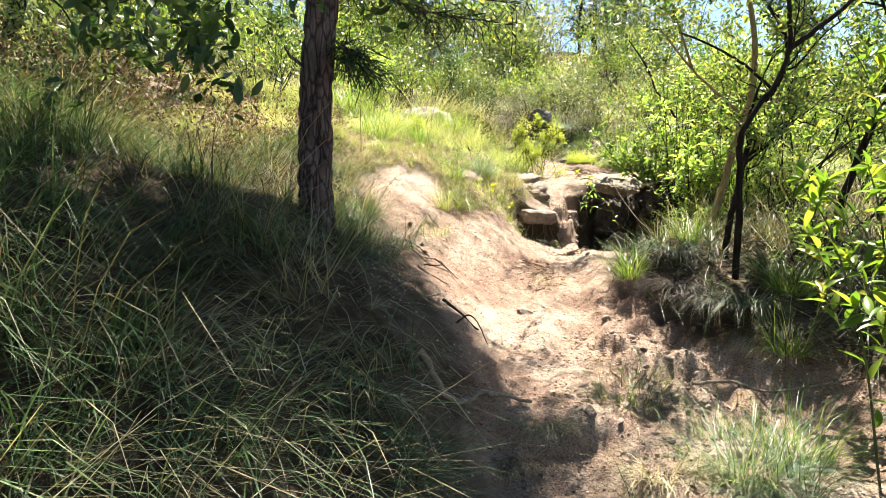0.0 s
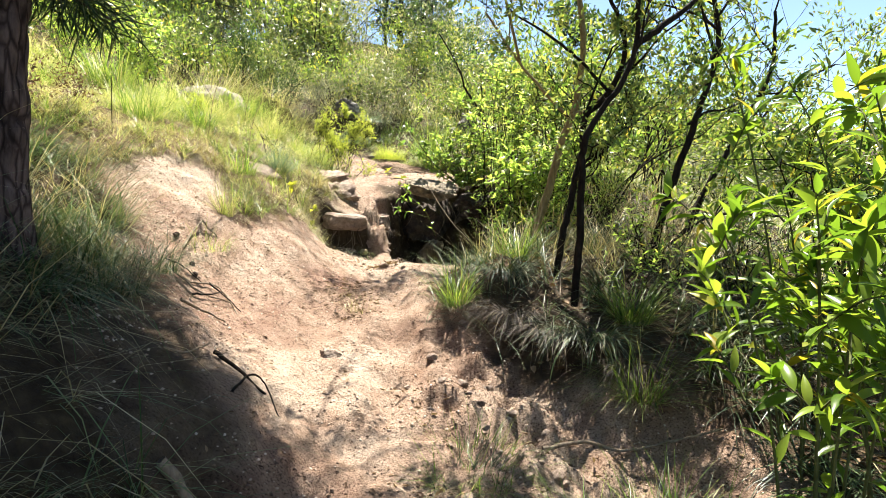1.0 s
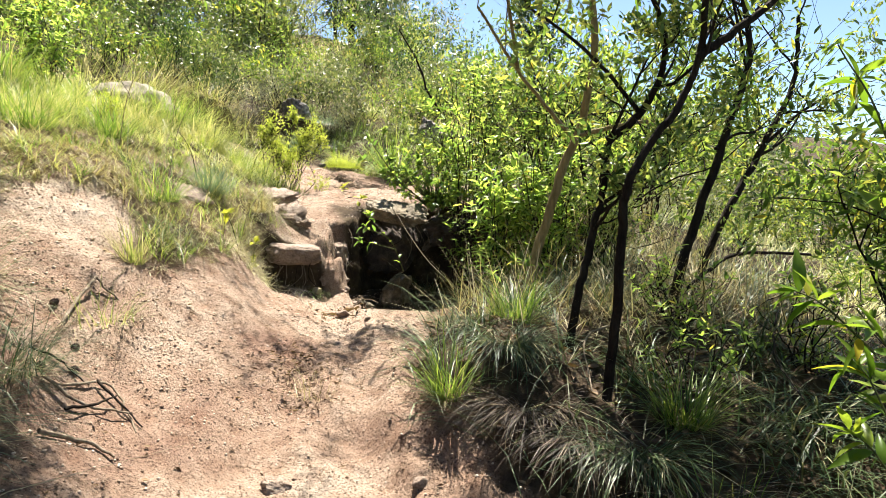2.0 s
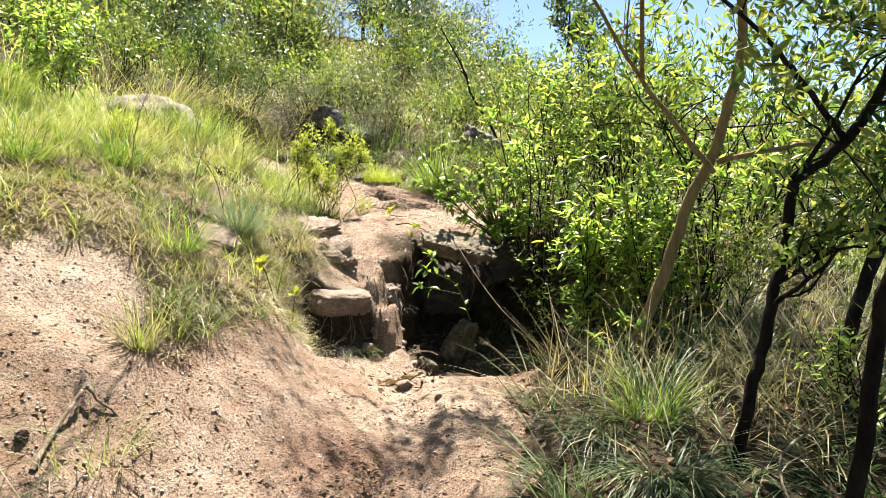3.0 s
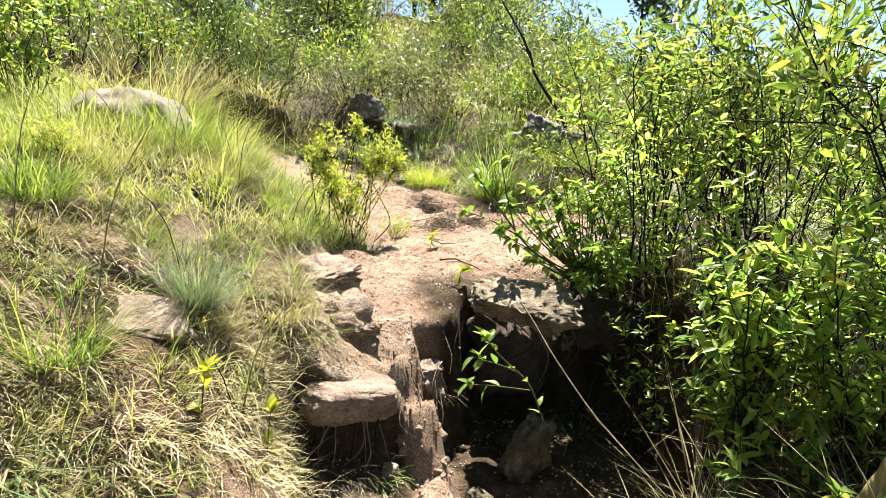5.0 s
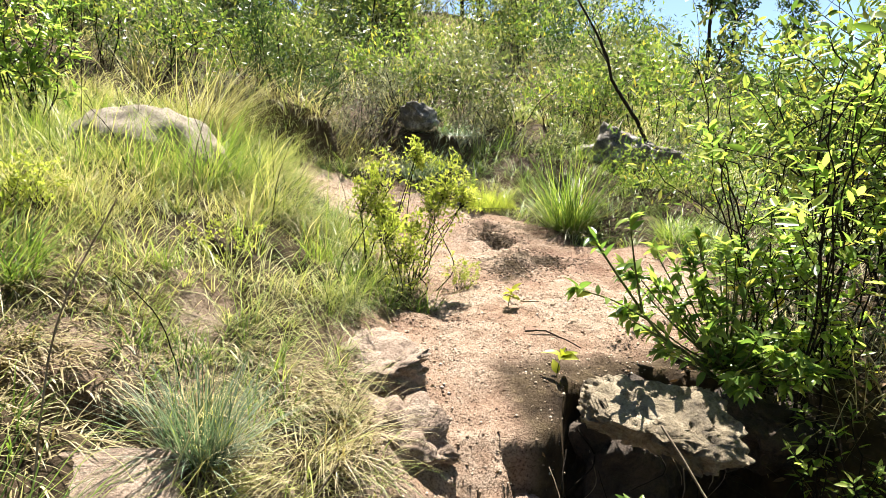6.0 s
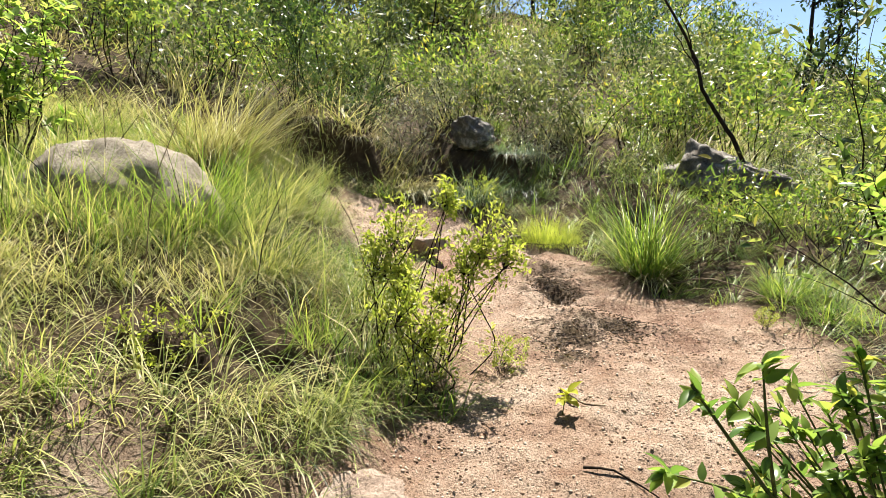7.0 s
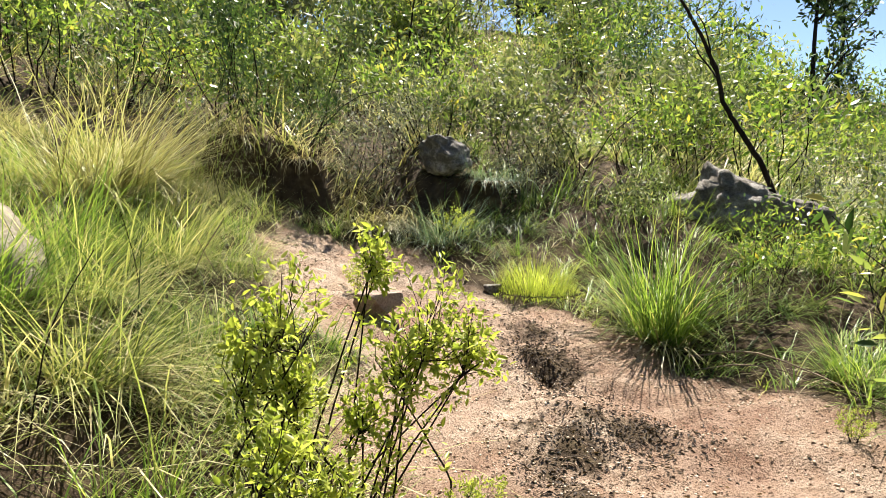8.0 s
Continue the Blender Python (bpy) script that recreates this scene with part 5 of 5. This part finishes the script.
TUFTS = [("grass_clump", 620, 1.0, CLUMP, "large upright green grass clump beside the path", (.03, .85), (.2, 1.5), .009, .14, None, 3.4, 11.85),
         ("grass_clump", 260, .38, CLUMP, "spiky green grass tuft at the edge of the gully", (.05, .9), (.2, 1.0), .005, .06, None, 1.47, 5.1),
         ("grass_cushion", 3000, .32, LEAF_LIME, "soft lime-green cushion of short grass", (.05, .7), (.1, .9), .003, .27, None, 2.75, 12.6),
         ("grass_clump", 220, .33, GRASS, "small wiry grass tuft on bare earth", (.1, .9), (.1, .8), .004, .05, None, -.01, 6.36),
         ("grass_clump", 700, .36, BLUE_GRASS, "bluish spiky grass tuft on the bank", (.05, 1.1), (.1, .7), .004, .06, None, .49, 7.85),
         ("grass_clump", 900, 1.2, BLEACH, "huge pale grass clump arching over the slope", (.4, 1.2), (.3, 1.2), .009, .28, .0, -.4, 12.6),
         ("grass_clump", 500, .8, CLUMP, "tall fresh green grass clump on the slope", (.1, .7), (.3, 1.2), .007, .15, None, -1.35, 9.5),
         ("grass_clump", 520, .62, BLUE_GRASS, "grey-green tussock below the bank", (.2, 1.2), (.4, 1.6), .006, .14, None, 2.15, 13.35),
         ("grass_clump", 300, .4, CLUMP, "pale green tussock with a skirt of dead blades", (.1, 1.2), (.3, 1.6), .005, .08, None, 2.1, 3.95),
         ("grass_clump", 260, .38, SHADE_GRASS, "long fine tussock hanging at the path edge", (.2, 1.2), (.4, 1.8), .004, .08, None, 1.45, 2.75),
         ("grass_clump", 200, .2, SHADE_GRASS, "low trampled tuft on the earth mound", (.3, 1.3), (.2, 1.0), .004, .14, None, 1.0, 3.65),
         ("grass_clump", 420, .75, GRASS, "long yellow-green clump arching over the meadow", (.3, 1.2), (.4, 1.3), .006, .16, -.5, .25, 10.9),
         ("grass_clump", 420, .8, CLUMP, "long fresh green clump arching over the meadow", (.2, 1.1), (.4, 1.3), .006, .16, -.3, -.05, 11.35),
         ("grass_clump", 420, .7, GRASS, "long yellow-green clump arching over the meadow", (.3, 1.2), (.4, 1.3), .006, .16, -.6, .5, 10.3),
         ("grass_clump", 420, .75, CLUMP, "long fresh green clump before the boulder", (.2, 1.1), (.4, 1.3), .006, .16, -.4, .1, 10.45),
         ("grass_clump", 420, .75, GRASS, "long pale clump arching over the meadow", (.3, 1.2), (.4, 1.3), .006, .16, -.3, .35, 11.7),
         ("grass_clump", 320, .5, CLUMP, "bright green tussock in the meadow", (.1, 1.1), (.3, 1.3), .006, .12, None, -.3, 8.4),
         ("grass_clump", 320, .45, CLUMP, "bright green tussock above the bare slope", (.1, 1.1), (.3, 1.3), .005, .1, None, .1, 7.25),
         ("grass_clump", 320, .5, CLUMP, "bright green tussock in the meadow", (.1, 1.1), (.3, 1.3), .006, .12, None, -.8, 7.8),
         ("grass_clump", 380, .5, BLEACH, "bleached grass hanging from the lip of the bank", (.5, 1.4), (.8, 2.0), .007, .2, -1.7, 1.55, 13.8),
         ("grass_clump", 380, .5, BLEACH, "bleached grass hanging beside the dark rock", (.5, 1.4), (.8, 2.0), .007, .18, -1.7, 1.9, 13.78),
         ("grass_clump", 300, .45, CLUMP, "green grass hanging below the dark rock", (.5, 1.4), (.8, 2.0), .006, .18, -1.5, 2.35, 13.72),
         ("grass_clump", 300, .5, SHADE_GRASS, "dark grass hanging from the cut bank", (.5, 1.4), (.8, 2.0), .006, .18, -1.5, 2.75, 13.8),
         ("grass_clump", 120, .6, BLEACH, "dead stalks drooping from the large grass clump", (.8, 1.5), (.4, 1.4), .006, .12, -1.2, 3.4, 11.8),
         ("grass_clump", 70, .22, DRY_GRASS, "thin dead tuft in the gully", (.1, 1.2), (.2, 1.0), .003, .09, None, .92, 5.62),
         ("grass_clump", 110, .3, GRASS, "thin wiry grass beside the bent root", (.1, 1.2), (.3, 1.2), .003, .12, None, -.12, 5.72),
         ("grass_clump", 320, .3, CLUMP, "trampled green tuft on the earth mound", (.2, 1.2), (.3, 1.4), .004, .16, None, 1.06, 3.72),
         ("grass_clump", 300, .34, DRY_GRASS, "grey-brown tuft hanging at the ledge", (.5, 1.4), (.5, 1.8), .004, .14, -1.57, 1.0, 3.02),
         ("grass_clump", 420, .4, CLUMP, "fine pale green tussock in the path", (.2, 1.2), (.4, 1.6), .004, .16, None, 1.34, 3.03),
         ("grass_clump", 300, .36, SHADE_GRASS, "dark fine tuft below the root ledge", (.4, 1.4), (.5, 1.8), .004, .14, -1.57, .95, 2.7),
         ("grass_clump", 220, .26, ROOTLET, "dead rootlets and grass under the pale root", (.6, 1.6), (.5, 1.8), .003, .14, -1.57, .3, 3.33),
         ("grass_clump", 200, .22, SHADE_GRASS, "thin dark tuft under the pale root", (.5, 1.5), (.5, 1.8), .003, .12, -1.57, .5, 3.4),
         ("grass_clump", 300, .42, CLUMP, "pale green tussock by the fallen stick", (.1, 1.2), (.3, 1.5), .005, .12, None, 1.65, 3.1),
         ("grass_clump", 400, .42, SHADE_GRASS, "dark drooping tussock on the bank edge", (.2, 1.1), (.5, 2.0), .0035, .12, None, -.4, 5.15),
         ("grass_clump", 400, .45, SHADE_GRASS, "dark drooping tussock beside the pine", (.2, 1.1), (.5, 2.0), .0035, .12, None, -.5, 4.5),
         ("grass_clump", 340, .42, DRY_GRASS, "dry brown tussock hanging over the rocks", (.3, 1.2), (.5, 1.8), .004, .1, None, .85, 8.1),
         ("grass_clump", 300, .42, CLUMP, "green tussock under the tan tree", (.1, 1.0), (.3, 1.4), .006, .08, None, 2.1, 5.6),
         ("grass_clump", 300, .46, CLUMP, "green tussock among dry stems", (.1, 1.0), (.3, 1.4), .006, .08, None, 2.4, 4.5),
         ("grass_clump", 300, .5, CLUMP, "arching green tussock beside the path", (.2, 1.0), (.4, 1.4), .006, .1, None, 4.0, 10.9),
         ("grass_clump", 130, .4, DRY_GRASS, "dry tussock hanging from the lip of the bank", (.3, 1.6), (.8, 2.0), .006, .2, -1.5, .4, 13.75),
         ("grass_clump", 130, .4, DRY_GRASS, "dry tussock hanging from the lip of the bank", (.3, 1.6), (.8, 2.0), .006, .2, -1.5, .95, 13.8),
         ("grass_clump", 180, .4, DRY_GRASS, "bleached grass hanging beside the grey rock", (.4, 1.3), (.8, 2.0), .006, .2, -1.6, 1.75, 13.85),
         ("grass_clump", 320, .4, BLUE_GRASS, "grey-green grass hanging beside the grey rock", (.4, 1.3), (.8, 2.0), .006, .2, -1.6, 2.65, 13.95),
         ("grass_clump", 260, .35, SHADE_GRASS, "green tussock on the rim of the hollow", (.3, 1.3), (.6, 1.8), .005, .1, None, 2.6, 8.2),
         ("grass_clump", 200, .25, ROOTLET, "dry roots and grass under the step stone", (.8, 1.6), (.6, 1.6), .004, .12, -1.57, 1.05, 7.72),
         ("grass_clump", 70, .25, ROOTLET, "dry roots and grass at the rim of the hollow", (1.0, 2.0), (.6, 1.8), .004, .1, -1.0, 1.62, 8.2),
         ("grass_clump", 240, .4, CLUMP, "pale yellow-green tussock beside the stalks", (.3, 1.2), (.4, 1.4), .006, .1, None, 3.95, 10.4),
         ("grass_clump", 260, .42, ROOTLET, "dark grass and roots hanging over the cut bank", (.7, 1.4), (.9, 2.0), .005, .12, -2.3, 1.78, 4.85),
         ("grass_clump", 260, .45, ROOTLET, "dry grass and roots hanging over the cut bank", (.7, 1.4), (.9, 2.0), .005, .12, -2.2, 1.92, 4.6),
         ("grass_clump", 260, .45, SHADE_GRASS, "green grass hanging over the cut bank", (.6, 1.3), (.9, 2.0), .006, .12, -2.2, 2.05, 4.4),
         ("grass_clump", 260, .45, ROOTLET, "dark grass and roots hanging over the cut bank", (.7, 1.4), (.9, 2.0), .005, .12, -2.1, 2.2, 4.2),
         ("grass_clump", 260, .45, SHADE_GRASS, "green grass hanging over the cut bank", (.6, 1.3), (.9, 2.0), .006, .1, -1.8, 1.85, 5.2),
         ("grass_clump", 220, .34, SHADE_GRASS, "green grass hanging beside the gully", (.4, 1.2), (.7, 1.8), .006, .1, -2.0, 1.9, 5.6),
         ("grass_clump", 420, .42, BLUE_GRASS, "pale grey-green tussock at the path edge", (.2, 1.4), (.3, 1.6), .005, .12, None, 1.35, 2.9),
         ("grass_clump", 140, .2, CLUMP, "short green grass hanging below the step stone", (.5, 1.5), (.6, 1.8), .004, .1, -1.57, 1.25, 7.74),
         ("grass_clump", 300, .5, CLUMP, "green grass growing before the grey rock", (.1, 1.1), (.3, 1.6), .006, .25, None, 4.55, 12.35),
         ("grass_clump", 300, .5, GRASS, "yellow-green grass growing before the grey rock", (.1, 1.2), (.3, 1.6), .006, .25, None, 4.95, 12.3),
         ("grass_clump", 260, .62, CLUMP, "yellow-green grass growing over the pale boulder", (.1, 1.2), (.3, 1.6), .005, .2, None, -.15, 9.95),
         ("grass_clump", 260, .62, GRASS, "pale grass growing over the pale boulder", (.1, 1.2), (.3, 1.6), .005, .22, None, -.3, 10.05),
         ("grass_clump", 260, .62, CLUMP, "green grass growing beside the pale boulder", (.1, 1.2), (.3, 1.6), .005, .2, None, .12, 10.15),
         ("grass_clump", 260, .62, GRASS, "pale grass growing over the pale boulder", (.1, 1.2), (.3, 1.6), .005, .2, None, -.5, 9.95),
         ("grass_clump", 300, .34, DRY_GRASS, "dry tussock rooted in the washed bank", (.3, 1.4), (.5, 1.8), .004, .1, None, 3.0, 5.9)]
for k, (name, blades, length, mat, label, lean, curl, width, foot, bias, x, y) in enumerate(TUFTS):
    tuft(name, 81 + k, blades, length, mat, label, lean, curl, width, foot, bias).matrix_basis = Matrix.Translation(on_ground(x, y))


# ---- litter, grit, roots and sticks ----
def scatter_leaves(name, seed, count, xr, yr, size, mat, label, want):
    r = np.random.default_rng(seed)
    x, y = r.uniform(*xr, count), r.uniform(*yr, count)
    keep = r.random(count) < want(x, y)
    x, y = x[keep], y[keep]
    n = len(x)
    along = np.stack([r.normal(size=n), r.normal(size=n), r.normal(size=n) * .25], 1)
    normal = np.stack([r.normal(size=n) * .35, r.normal(size=n) * .35, np.ones(n)], 1)
    L = size * r.uniform(.4, 1.3, n)
    v, f = leaf_arrays(np.stack([x, y, height(x, y) + .006], 1), along, normal, L, L * r.uniform(.25, .5, n), .5)
    return tagged(new(name, mesh_of(name, v, f, mat)), label, "litter", kind="stuff")


def grit(name, seed, count, xr, yr, size, mat, label, want):
    """Crumbs of earth and small stones."""
    r = np.random.default_rng(seed)
    x, y = r.uniform(*xr, count), r.uniform(*yr, count)
    keep = r.random(count) < want(x, y)
    x, y = x[keep], y[keep]
    n = len(x)
    octa = np.array([(1, 0, 0), (-1, 0, 0), (0, 1, 0), (0, -1, 0), (0, 0, .8), (0, 0, -.6)])
    tri = np.array([(0, 2, 4), (2, 1, 4), (1, 3, 4), (3, 0, 4), (2, 0, 5), (1, 2, 5), (3, 1, 5), (0, 3, 5)])
    s = size * (.35 + r.pareto(3.0, n).clip(0, .9))
    v = octa[None] * s[:, None, None] * r.uniform(.6, 1.3, (n, 6, 1))
    a = r.uniform(0, 6.28, n)[:, None]
    v = np.stack([v[..., 0] * np.cos(a) - v[..., 1] * np.sin(a), v[..., 0] * np.sin(a) + v[..., 1] * np.cos(a), v[..., 2]], -1)
    v = v + np.stack([x, y, height(x, y) + s * .2], 1)[:, None]
    return tagged(new(name, mesh_of(name, v.reshape(-1, 3), (tri[None] + 6 * np.arange(n)[:, None, None]).reshape(-1, 3), mat)), label, "gravel", kind="stuff")


on_path = lambda x, y: (bare(x, y) > -.05) * 1.0
grit("earth_crumbs", 91, 60000, (-1, 3.8), (2, 13.4), .0075, GRAVEL, "crumbs and small stones scattered on the bare earth", lambda x, y: on_path(x, y) * (.25 + .75 * (vnoise(x, y, .35, 21) > .5)))
scatter_leaves("dead_leaves", 92, 14000, (-1, 3.8), (2, 13.4), .024, DEAD_LEAF, "dead leaves and bits of bark strewn on the earth",
               lambda x, y: on_path(x, y) * np.clip((vnoise(x, y, .4, 22) - .5) * 3, .2, 1))
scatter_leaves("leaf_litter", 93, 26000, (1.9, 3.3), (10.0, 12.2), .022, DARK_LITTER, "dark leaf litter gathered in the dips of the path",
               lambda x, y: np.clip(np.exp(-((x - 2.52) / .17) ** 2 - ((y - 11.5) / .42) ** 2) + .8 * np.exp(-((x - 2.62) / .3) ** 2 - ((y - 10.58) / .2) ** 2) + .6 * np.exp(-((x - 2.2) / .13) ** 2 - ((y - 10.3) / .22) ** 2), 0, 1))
scatter_leaves("leaf_litter", 94, 500, (1.2, 1.7), (6.8, 7.4), .07, DEAD_LEAF, "dead curled leaves heaped at the foot of the step",
               lambda x, y: np.exp(-((x - 1.42) ** 2 + (y - 7.12) ** 2) / .02))
scatter_leaves("leaf_litter", 95, 11000, (1.3, 5), (2.5, 9.5), .06, DEAD_LEAF, "dead leaves lying under the shrubs", lambda x, y: off_path(x, y) * .7)


def stick(name, pts, r0, mat, label, sides=6):
    line = bend([np.array(p) for p in pts], 5)
    o = line[0].copy()
    line = line - o
    line[1:-1] += np.random.default_rng(int(o[0] * 1000) % 9999).normal(size=(len(line) - 2, 3)) * r0 * .3
    ob = new(name, mesh_of(name, *tube_arrays(line, np.linspace(r0, r0 * .5, len(line)), sides), mat, True))
    ob.matrix_basis = Matrix.Translation(o)
    return tagged(ob, label, "stick")


def ground_line(*xy, up=.012):
    return [tuple(on_ground(x, y, up)) for x, y in xy]


stick("stick", ground_line((1.44, 3.80), (1.66, 3.80), (1.85, 3.76), (2.05, 3.70), (2.3, 3.6), up=.03), .011, TWIG, "thin crooked pale stick lying across the earth")
stick("root", ground_line((-.15, 3.30), (.02, 3.34), (.2, 3.40), (.44, 3.46), up=.03), .021, TWIG, "pale exposed root along the edge of the bank")
stick("root", [on_ground(-.25, 5.60, .005), on_ground(-.21, 5.74, .02), on_ground(-.165, 5.88, .05), on_ground(-.15, 5.91, .055), on_ground(-.135, 5.91, .05), on_ground(-.05, 5.90, .0)], .010, TWIG, "pale bent root arching out of the bare earth")
stick("root", [on_ground(-.2, 5.14, .01), on_ground(-.12, 5.22, .02), on_ground(-.04, 5.28, .025), on_ground(.03, 5.16, .02), on_ground(.08, 5.02, 0)], .007, TWIG, "forked pale root bared at the bank edge")
stick("root", [on_ground(-.08, 5.27, .03), on_ground(.0, 5.17, .03), on_ground(.1, 5.05, .01)], .006, BARK_DARK, "dark root bared at the bank edge")
stick("root", [on_ground(.06, 3.93, .01), on_ground(.14, 4.12, .05), on_ground(.2, 4.14, .05), on_ground(.25, 3.99, .0)], .006, BARK_DARK, "short dark root arching from the earth")
stick("stick", ground_line((-.2, 3.88), (-.12, 4.08), (-.04, 4.31), up=.04), .007, TWIG, "broken pale twig on the bank edge")
stick("root", ground_line((-.02, 4.28), (.08, 4.2), (.2, 4.12), up=.02), .012, BARK_DARK, "dark root crossing the bank edge")
stick("root", ground_line((-.2, 4.75), (-.08, 4.85), (.02, 4.8), up=.02), .010, TWIG, "short pale root on the bank edge")
stick("stick", ground_line((1.95, 9.05), (2.05, 9.0), (2.2, 8.88)), .006, BARK_DARK, "short dark stick on the path")
stick("stick", ground_line((2.05, 9.7), (2.12, 9.55), (2.2, 9.5)), .006, TWIG, "short pale stick on the path")
stick("stalk", [on_ground(3.40, 11.55, .06), (3.56, 11.1, 2.19), (3.76, 10.6, 2.12), (3.95, 10.2, 2.04)], .006, TWIG, "long pale dead stalk arching beside the path")
stick("stalk", [on_ground(3.42, 11.5, .03), (3.6, 11.1, 2.12), (3.85, 10.65, 2.06)], .005, TWIG, "long pale dead stalk arching beside the path")
stick("branch_on_ground", [(2.1, 7.95, 1.75), (2.25, 7.5, 1.35), (2.4, 7.1, 1.1)], .005, TWIG, "thin pale branch leaning across the dark hollow")
stick("branch_on_ground", ground_line((2.6, 5.2), (2.2, 5.0), (1.95, 4.6), up=.15), .007, TWIG, "dry stem lying in the grass")
stick("branch_on_ground", ground_line((3.6, 5.0), (3.1, 4.6), (2.8, 4.2), up=.2), .008, BARK_DARK, "dark dead branch lying in the grass")
scatter_leaves("leaf_litter", 195, 2600, (.4, 1.4), (5.3, 6.4), .03, DEAD_LEAF, "brown litter washed together in the gully", lambda x, y: np.exp(-((x - .86) / .16) ** 2 - ((y - 5.8) / .3) ** 2))
scatter_leaves("leaf_litter", 194, 900, (.2, 1.7), (2.4, 4.6), .04, DEAD_LEAF, "brown dead leaves and bark strewn below the mound", lambda x, y: np.clip((vnoise(x, y, .3, 72) - .4) * 3, 0, 1))
rr = np.random.default_rng(97)
for k in range(44):
    if k > 25:
        x, y, z = rr.uniform(1.42, 1.68), rr.uniform(7.74, 8.1), rr.uniform(1.3, 1.5)
    elif k < 12:
        x, y, z = rr.uniform(.88, 1.34), rr.uniform(7.70, 7.76), rr.uniform(1.2, 1.28)
    else:
        x, y, z = rr.uniform(1.66, 2.75), rr.uniform(8.2, 8.35), rr.uniform(1.45, 1.6)
        if x < 1.95:
            y = rr.uniform(8.05, 8.15)
    drop = rr.uniform(.12, .32)
    stick("root", [(x, y + .06, z), (x + rr.normal() * .03, y - .03, z - drop * .5), (x + rr.normal() * .05, y - .02 + rr.normal() * .03, z - drop)], rr.uniform(.002, .005), TWIG if k % 3 else BARK_DARK,
          "thin dead root hanging from the washed-out bank", 4)
sr = np.random.default_rng(96)
for k in range(60):
    x, y = sr.uniform(-2.5, 1.4), sr.uniform(6.3, 12.5)
    if bare(x, y) > -.1 or not left_of(x, y):
        continue
    h, a = sr.uniform(.35, .8), sr.uniform(0, 6.28)
    p = on_ground(x, y, -.02)
    stick("weed_stalk", [p, (x + .08 * math.cos(a), y + .08 * math.sin(a), p.z + h * .6), (x + .22 * math.cos(a), y + .22 * math.sin(a), p.z + h)], .0035, BARK_DARK if k % 2 else TWIG,
          "thin dry weed stalk standing in the grass", 4)


# fallen pine cones and twigs on the bare slope
def pine_cone(x, y, size, tip):
    """A closed-up cone: a dark core clad in overlapping woody scales."""
    r = np.random.default_rng(int(1000 * abs(x)))
    core = bmesh.new()
    bmesh.ops.create_icosphere(core, subdivisions=2, radius=1)
    for q in core.verts:
        q.co = Vector((q.co.x * .75, q.co.y * .75, q.co.z * 1.1)) * size
    n = 90
    h = np.linspace(-.95, .95, n)
    a = np.arange(n) * 2.4
    rad = np.sqrt(1 - h * h) * .8
    p = np.stack([np.cos(a) * rad, np.sin(a) * rad, h * 1.1], 1) * size
    out = unit(p * np.array([1, 1, .4]))
    v, f = leaf_arrays(p, unit(out + np.array([0, 0, .8])), unit(out - np.array([0, 0, .5])), np.full(n, .55 * size), np.full(n, .45 * size), .3)
    cone = empty("pine_cone", on_ground(x, y, size * .55), "dark brown pine cone lying on the earth", "pine cone")
    me = bpy.data.meshes.new("core")
    core.to_mesh(me)
    core.free()
    me.materials.append(BARK_PINE)
    part("core", me, cone)
    part("scale_cover", mesh_of("scale_cover", v, f, BARK_PINE), cone)
    cone.matrix_basis = Matrix.Translation(on_ground(x, y, size * .55)) @ pose(0, 0, 0, tip, 20, 40 * tip)


pine_cone(-.30, 5.70, .016, 75)
pine_cone(-.19, 5.50, .015, 85)
pine_cone(-.16, 5.27, .015, 60)
pine_cone(-.27, 5.20, .015, 40)
stick("stick", ground_line((-.33, 5.32), (-.22, 5.28), (-.12, 5.22), up=.02), .006, BARK_DARK, "short dark twig lying by a pine cone")
stick("stick", ground_line((-.25, 5.12), (-.1, 5.06), (.05, 5.1), up=.03), .008, TWIG, "broken pale twig lying on the bank edge")
stick("stick", ground_line((-.16, 5.0), (-.06, 5.08), (.0, 5.18), up=.04), .007, BARK_DARK, "broken dark twig lying on the bank edge")
